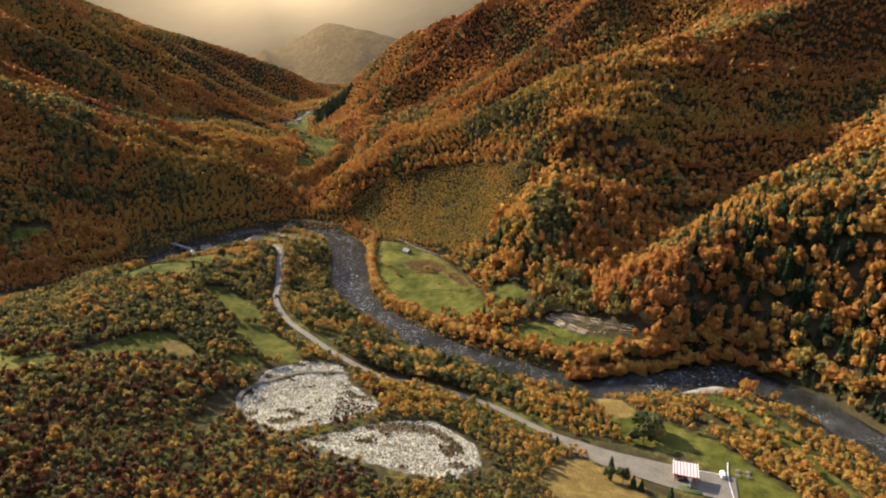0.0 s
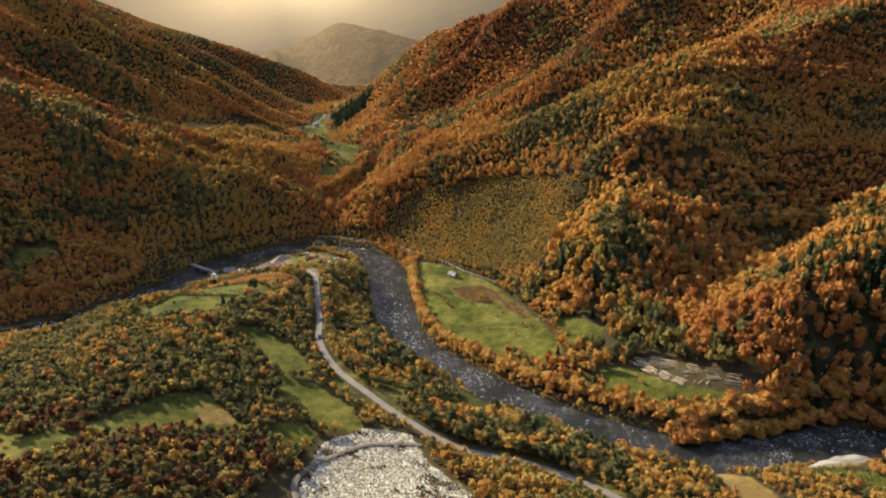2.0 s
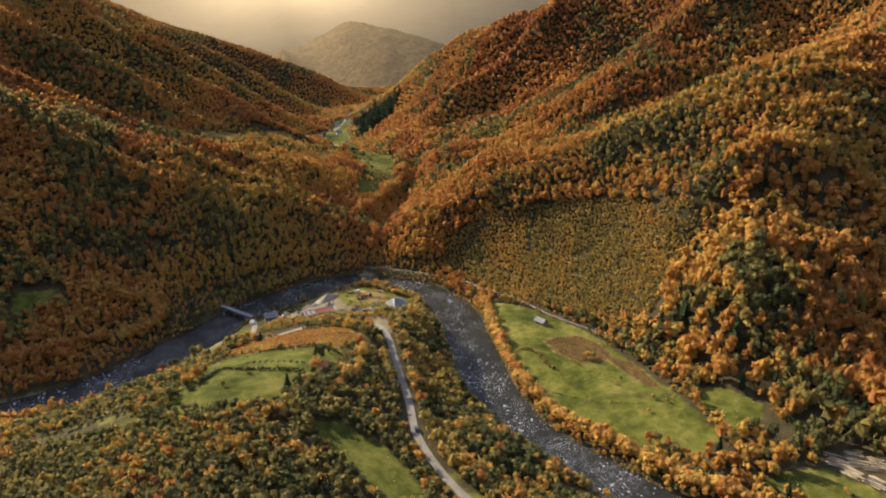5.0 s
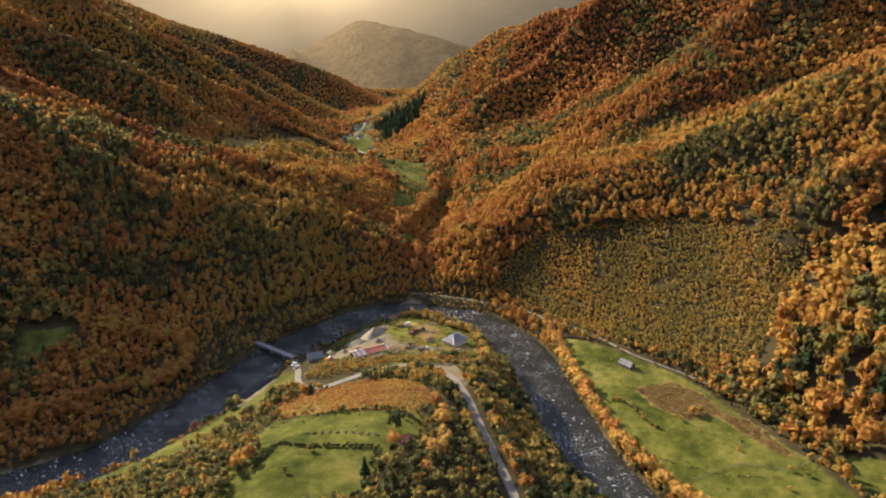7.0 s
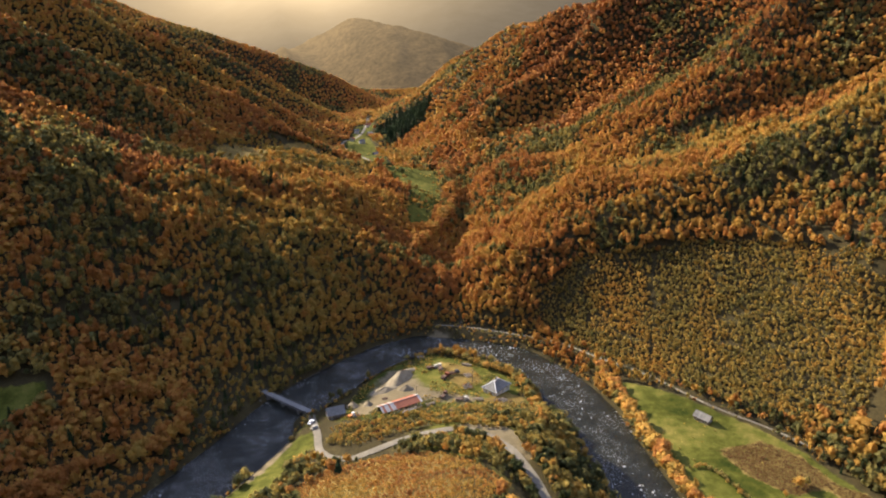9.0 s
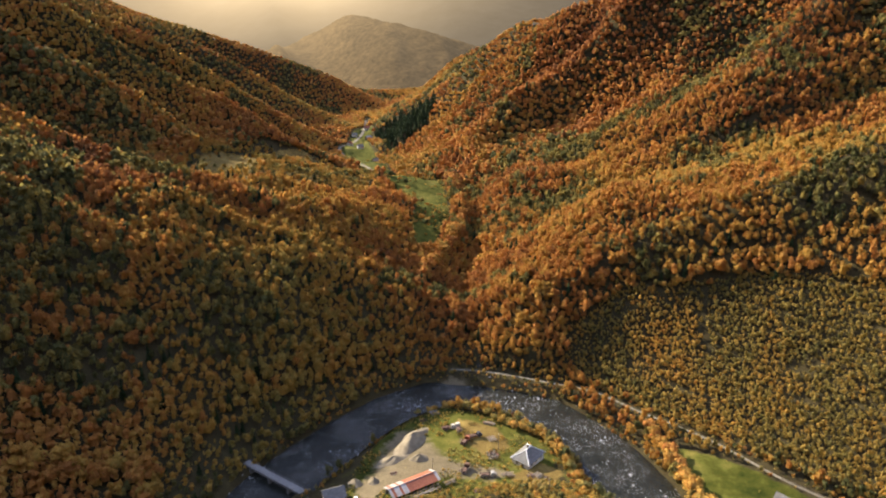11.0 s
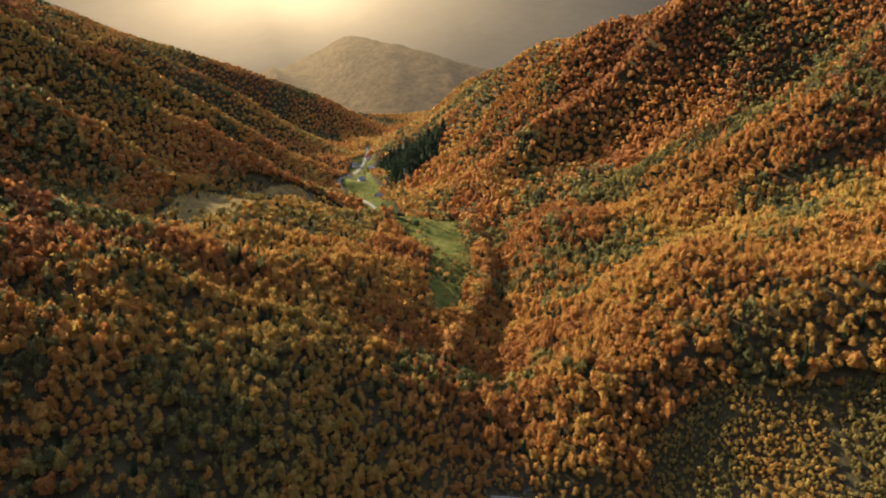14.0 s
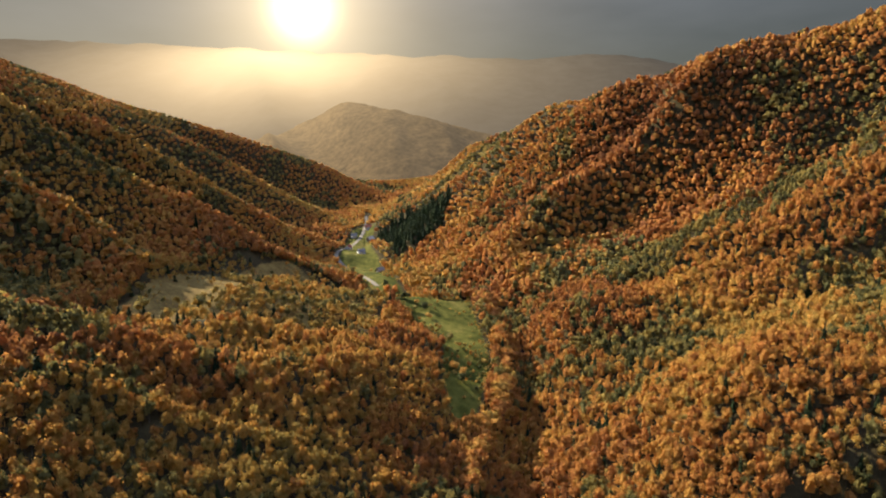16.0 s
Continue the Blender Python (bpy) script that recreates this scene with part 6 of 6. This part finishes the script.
# scrap heaps round the yard
for x, y, wide, tall, lab in ((-157.2, 607.8, 4.2, 2.3, "dark tangled heap of scrap wood and rusty iron"), (-142.0, 590.2, 3.0, 1.2, "low heap of scrap timber behind the house"), (-134.6, 588.4, 2.6, 1.3, "low heap of scrap timber behind the house"),
                              (-157.2, 636.8, 3.4, 1.5, "weathered stack of boards under rusty sheets"), (-171.0, 618.6, 2.6, 1.8, "rusty iron scrap beside an old lorry"), (-190.0, 641.5, 2.6, 1.0, "grey scrap timber at the yard's edge"),
                              (-171.5, 594.2, 2.4, 1.6, "dark crate of scrap iron beside the shed"), (-202.5, 594.0, 1.8, 0.8, "scattered rusty oddments on the yard"), (-166.6, 577.4, 2.4, 1.2, "heap of old boards by the timber rack")):
    hp = base("scrap_heap", x, y, RNG.uniform(0, 180), lab, "scrap heap", "scrap heaps")
    for kind, mat, count in (("plank", OLD_WOOD, 12), ("iron_bar", SCRAP, 9), ("sheet_piece", RUST_RED if wide > 3 else SCRAP, 3)):
        for j in range(count):
            r = math.sqrt(RNG.uniform(0, 1))
            a = RNG.uniform(0, 6.283)
            size = (RNG.uniform(1.0, 2.2), 0.2, 0.06) if kind == "plank" else (RNG.uniform(0.5, 1.3), RNG.uniform(0.2, 0.6), RNG.uniform(0.2, 0.5)) if kind == "iron_bar" else (1.6, 1.0, 0.04)
            tip = Matrix.Rotation(RNG.uniform(0, 3.14), 4, "Z") @ Matrix.Rotation(RNG.uniform(-0.6, 0.6), 4, "Y")
            part(kind, block(bmesh.new(), r * wide * math.cos(a) * 0.8, r * wide * math.sin(a) * 0.55, tall * (1 - r) * RNG.uniform(0.2, 0.9), *size, 0, tip), mat, hp)

# brush heaps in a row across the hill meadow
for k in range(10):
    x, y = -202.2 + 3.2 * k, 449.5 - 0.45 * k
    b = base("brush_heap", x, y, RNG.uniform(0, 180), "low dark heap of cut brush on the meadow", "brush heap", "row of brush heaps")
    bm = bmesh.new()
    for j in range(14):
        rod(bm, (RNG.uniform(-1.2, 0.0), RNG.uniform(-0.5, 0.5), RNG.uniform(0, 0.3)), (RNG.uniform(0.0, 1.2), RNG.uniform(-0.5, 0.5), RNG.uniform(0.2, 0.8)), 0.13, 0.06, 5)
    part("branches", bm, BARK, b)


# fences
def fence(line, gap, label, rails=2):
    ob = base("fence", line[0][0], line[0][1], 0, label, "fence", "field fences", z=0.0)
    ob.matrix_basis = Matrix()
    p = along(line, gap)
    post = bpy.data.meshes.new("post")
    bm = block(bmesh.new(), 0, 0, -0.4, 0.14, 0.14, 1.6)
    bm.to_mesh(post)
    bm.free()
    post.materials.append(OLD_WOOD)
    for q in p:
        o = new("post", post)
        o.parent = ob
        o.matrix_basis = pose(q[0], q[1], float(ground_z(q[0], q[1])))
    for a, b in zip(p[:-1], p[1:]):
        bm = bmesh.new()
        for h in (0.55, 1.0)[:rails]:
            rod(bm, (a[0], a[1], float(ground_z(a[0], a[1])) + h), (b[0], b[1], float(ground_z(b[0], b[1])) + h), 0.05, 0.05, 5)
        part("rail", bm, OLD_WOOD, ob)


fence([(-33, 586), (-24.7, 577.4), (-15.7, 567.2), (-7, 557)], 2.6, "grey pole fence along the foot of the slope")
fence([(-35, 470), (-12, 476), (8, 470), (24, 478)], 3.0, "grey pole fence across the river meadow")

# ---- single trees ----
def tree_kind(name, tone, tall_crown, label, cat="tree", leaf=None, maker=None, count=300):
    """A tree with a tapered, limbed trunk and a crown of many sprays, one metre tall, to be scaled."""
    v, f, stems = maker(RNG, count) if maker else broadleaf(RNG, 8, 240)
    ob = new(name)
    bm = bmesh.new()
    rod(bm, (0, 0, -0.05), (0.01, 0, 0.4), 0.028, 0.018, 7)
    rod(bm, (0.01, 0, 0.38), (-0.01, 0.01, 0.8), 0.018, 0.006, 6)
    if maker is None:
        for k in range(6):
            a, h = k * 1.05 + RNG.uniform(-0.3, 0.3), 0.25 + 0.06 * k
            rod(bm, (0, 0, h), (0.2 * math.cos(a), 0.2 * math.sin(a), h + 0.2), 0.010, 0.003, 5)
    part("trunk", bm, BARK, ob)
    used = f[stems:]
    me = bulk("crown", v * np.array([1, 1, tall_crown]), used, [leaf or LEAVES], False, np.clip(tone + RNG.normal(0, 0.04, len(used)), 0, 1), None, leaf_normals(v, f))
    c = new("crown", me)
    c.parent = ob
    return tagged(ob, label, cat)


KINDS = dict(
    gold=[tree_kind("tree", 0.52 + 0.03 * k, 1.0, "round golden-orange autumn tree with dense leaves", group) for k, group in enumerate(("tree",) * 3)],
    orange=[tree_kind("tree", 0.36 + 0.05 * k, 1.0, "orange-red autumn tree in full leaf") for k in range(3)],
    olive=[tree_kind("tree", 0.74 + 0.05 * k, 1.0, "olive-yellow broadleaf tree still in leaf") for k in range(2)],
    green=[tree_kind("tree", 0.97, 1.0, "dark green rounded broadleaf tree") for k in range(2)],
    spruce=[tree_kind("spruce", 0.5, 1.0, "dark green pointed spruce with drooping boughs", "spruce", NEEDLES, conifer, 300) for k in range(2)],
)
PLACED = set()


def grow(kind, x, y, h, wide=1.0):
    """One tree of a kind at a place; the first of each model is moved there, later ones are copies."""
    ob = KINDS[kind][int(RNG.integers(0, len(KINDS[kind])))]
    m = pose(x, y, float(ground_z(x, y)) - 0.1, 0, 0, RNG.uniform(0, 360)) @ Matrix.Diagonal((h * wide, h * wide, h, 1))
    if ob.name in PLACED:
        ob = copy_thing_scaled(ob, m)
    else:
        PLACED.add(ob.name)
        ob.matrix_basis = m


def copy_thing_scaled(ob, m):
    made = copy_thing(ob, m)
    made.matrix_basis = m
    return made


TONES = dict(gold=0.55, orange=0.41, olive=0.76, green=0.95)


def belt(line, gap, kinds, lo, hi, off, label):
    """A dense belt of trees along a line, too close to count."""
    p = along(line, gap)
    x, y = p[:, 0] + RNG.uniform(-off, off, len(p)), p[:, 1] + RNG.uniform(-off, off, len(p))
    tone = np.array([TONES[kinds[int(k)]] for k in RNG.integers(0, len(kinds), len(p))]) + RNG.normal(0, 0.04, len(p))
    wood("tree_belt", x, y, RNG.uniform(lo, hi, len(p)), RNG.uniform(1.1, 1.4, len(p)), np.clip(tone, 0, 1), BELT_TREES, LEAVES, label, "trees")


BELT_TREES = [broadleaf(RNG, 6, 90) for k in range(6)]


def row(line, gap, kinds, lo, hi, off=1.0):
    for p in along(line, gap):
        grow(kinds[int(RNG.integers(0, len(kinds)))], p[0] + RNG.uniform(-off, off), p[1] + RNG.uniform(-off, off), RNG.uniform(lo, hi), RNG.uniform(1.2, 1.55))


row([(-78, 628), (-75, 600), (-72, 569), (-68, 540), (-64, 515), (-58, 490), (-46, 462), (-30, 442), (-14, 426), (6, 405), (30, 388), (52, 374), (78, 360), (108, 362), (140, 374)], 3.9, ["gold", "gold", "gold", "orange"], 6.0, 9.0, 1.2)
belt([(30, 432), (40, 414), (54, 420), (64, 420), (72, 420)], 4.2, ["gold", "orange", "olive"], 4.5, 7.5, 2.0, "orange and golden belt of trees between the fields")
belt([(-4, 436), (14, 417), (26, 416), (38, 410)], 4.5, ["orange", "gold", "olive"], 4.0, 7.0, 2.0, "orange and golden belt of trees between the fields")
belt([(70, 352), (95, 357), (118, 363), (140, 370), (165, 375), (190, 365), (210, 346), (222, 315)], 4.2, ["orange", "gold", "orange", "olive"], 8.0, 13.0, 3.0, "tall orange trees on the steep river bank")
belt([(75, 346), (100, 350), (122, 355), (142, 362), (162, 367), (185, 357), (203, 341)], 3.8, ["orange", "orange", "gold"], 7.0, 11.5, 1.8, "tall orange trees at the water's edge")
belt([(-28, 438), (-6, 416), (20, 392), (46, 376), (72, 364), (100, 365)], 6.5, ["gold", "orange", "orange"], 6.5, 10.0, 2.0, "orange and golden trees behind the river bank")
row([(-192.9, 650), (-179, 656), (-168, 654), (-158, 648), (-150, 637), (-141, 628), (-131, 622), (-126, 612), (-123, 598), (-120, 580)], 4.4, ["gold", "gold", "olive"], 3.6, 6.2, 1.2)
row([(-58.4, 534.5), (-52, 534.5), (-47.5, 528), (-44, 516), (-40.9, 508)], 2.3, ["gold", "olive"], 1.8, 3.0, 0.4)
belt([(-194, 770), (-188, 807), (-174, 845), (-162, 893), (-161, 956), (-163, 1000), (-168, 1035)], 4.6, ["orange", "gold", "orange"], 9.0, 12.5, 2.0, "tall orange trees lining the side stream")
row([(-196, 870), (-205, 930), (-215, 985), (-232, 1040), (-250, 1085)], 14, ["gold", "olive", "green"], 4.0, 7.0, 9.0)
belt([(-127, 434), (-136, 474), (-143, 500), (-151, 517), (-164, 528)], 3.8, ["green", "green", "olive", "gold"], 4.0, 7.0, 0.6, "dark green and olive trees beside the road")
belt([(-115, 432), (-124, 470), (-131, 500), (-139, 524)], 4.6, ["green", "olive", "orange"], 4.5, 7.5, 1.0, "green and orange trees below the road")
belt([(-372, 484), (-358, 494), (-336, 512), (-316, 534), (-298, 556), (-303, 578), (-322, 572), (-345, 568)], 3.6, ["gold", "orange", "orange"], 8.0, 12.0, 4.0, "tall golden-orange trees on the terrace across the river")
row([(107, 322), (119, 304), (129, 278), (137, 257), (145, 239), (156, 216)], 3.3, ["gold", "gold", "olive", "orange"], 2.6, 4.4, 2.4)
row([(150, 318), (157, 297), (160, 272), (164, 254), (170, 236), (176, 214)], 3.6, ["gold", "orange", "gold", "olive"], 3.0, 5.2, 2.6)
row([(-150, 480), (-146, 460), (-148, 440), (-154, 425)], 4.5, ["gold", "orange", "gold"], 4.5, 7.0, 2.0)
for kind, x, y, h in (("green", -166.4, 452.5, 8.5), ("green", -163.6, 461.3, 3.2), ("orange", -165.8, 437.8, 7.0), ("spruce", -174.7, 419.4, 8.0), ("orange", -217.7, 512.8, 6.5), ("spruce", -214.5, 511, 7.0),
                      ("olive", -203.3, 418.1, 3.0), ("olive", -197.3, 432.2, 3.6), ("gold", -18.2, 518.3, 6.0), ("gold", -26.5, 512.7, 3.0), ("olive", -14, 520, 4.5), ("green", -3.7, 492.6, 1.8), ("green", -39.4, 506.9, 2.6),
                      ("gold", 41, 405, 7.5), ("gold", 66, 392, 3.5), ("gold", 8, 470, 3.4), ("olive", 14, 466, 3.0), ("gold", 2, 458, 2.6), ("gold", -8, 486, 2.6),
                      ("spruce", 68.8, 235, 7.5), ("green", 66, 227, 6.5), ("green", 71.3, 226, 7.5), ("spruce", 74.4, 222, 6.5), ("spruce", 77.2, 220.5, 6.0), ("spruce", 87.7, 216.5, 6.0), ("spruce", 48.3, 250, 7.5),
                      ("green", 95.6, 268, 12.5), ("green", 90, 262, 11.0), ("green", 99, 273, 11.0), ("green", 92, 272, 12.0), ("olive", 98, 264, 9.0), ("spruce", 70.8, 276, 7.5), ("spruce", 73.9, 273, 7.5), ("spruce", 77.1, 270, 7.0), ("green", 85, 262, 7.5),
                      ("gold", -212.5, 523, 5.0), ("orange", -232, 500, 5.5), ("orange", -226, 507, 4.5), ("gold", -104, 388, 7.5), ("orange", -90, 374, 7.0), ("gold", -124, 470, 6.5), ("orange", -118, 440, 6.5),
                      ("olive", -352, 905, 9.0), ("olive", -368, 860, 9.5), ("gold", -338, 930, 8.0)):
    grow(kind, x, y, h, 1.1)
for stands in KINDS.values():
    for ob in stands:
        if ob.name not in PLACED:
            PLACED.add(ob.name)
            ob.matrix_basis = pose(-100 + RNG.uniform(-6, 6), 452 + RNG.uniform(-10, 10), 8.0) @ Matrix.Diagonal((6, 6, 6, 1))


# hedges and meadow bushes
def hedge(line, gap, lo, hi, tone, label):
    p = along(line, gap)
    x, y = p[:, 0] + RNG.normal(0, 0.5, len(p)), p[:, 1] + RNG.normal(0, 0.5, len(p))
    wood("hedge", x, y, RNG.uniform(lo, hi, len(x)), RNG.uniform(1.1, 1.7, len(x)), np.clip(tone + RNG.normal(0, 0.1, len(x)), 0, 1), MID_TREES, LEAVES, label, "hedge")


hedge([(-203, 473), (-190, 472), (-178, 472.5), (-169, 471), (-163.8, 466), (-156, 458)], 0.5, 0.9, 1.7, 0.97, "low dark hedge along the upper edge of the hill meadow")
hedge([(-217, 416), (-214.7, 428.8), (-212.5, 442), (-200, 436), (-189, 435), (-179, 436), (-172, 437), (-173, 424)], 0.5, 0.9, 1.8, 0.97, "olive hedge dividing the hill meadows")
hedge([(-60, 498), (-40, 482), (-20, 470), (0, 466), (20, 470)], 1.3, 0.4, 1.0, 0.88, "thin line of rough growth across the river meadow")
hedge([(22, 478), (27, 468), (29, 455), (30, 438), (34, 432), (52, 438)], 1.7, 1.6, 3.6, 0.6, "yellow and olive hedge round the small field")
hedge([(-128, 305), (-150, 322), (-164, 318), (-180, 298), (-186, 280)], 1.2, 2.0, 4.2, 0.85, "dark hedge round the left field")
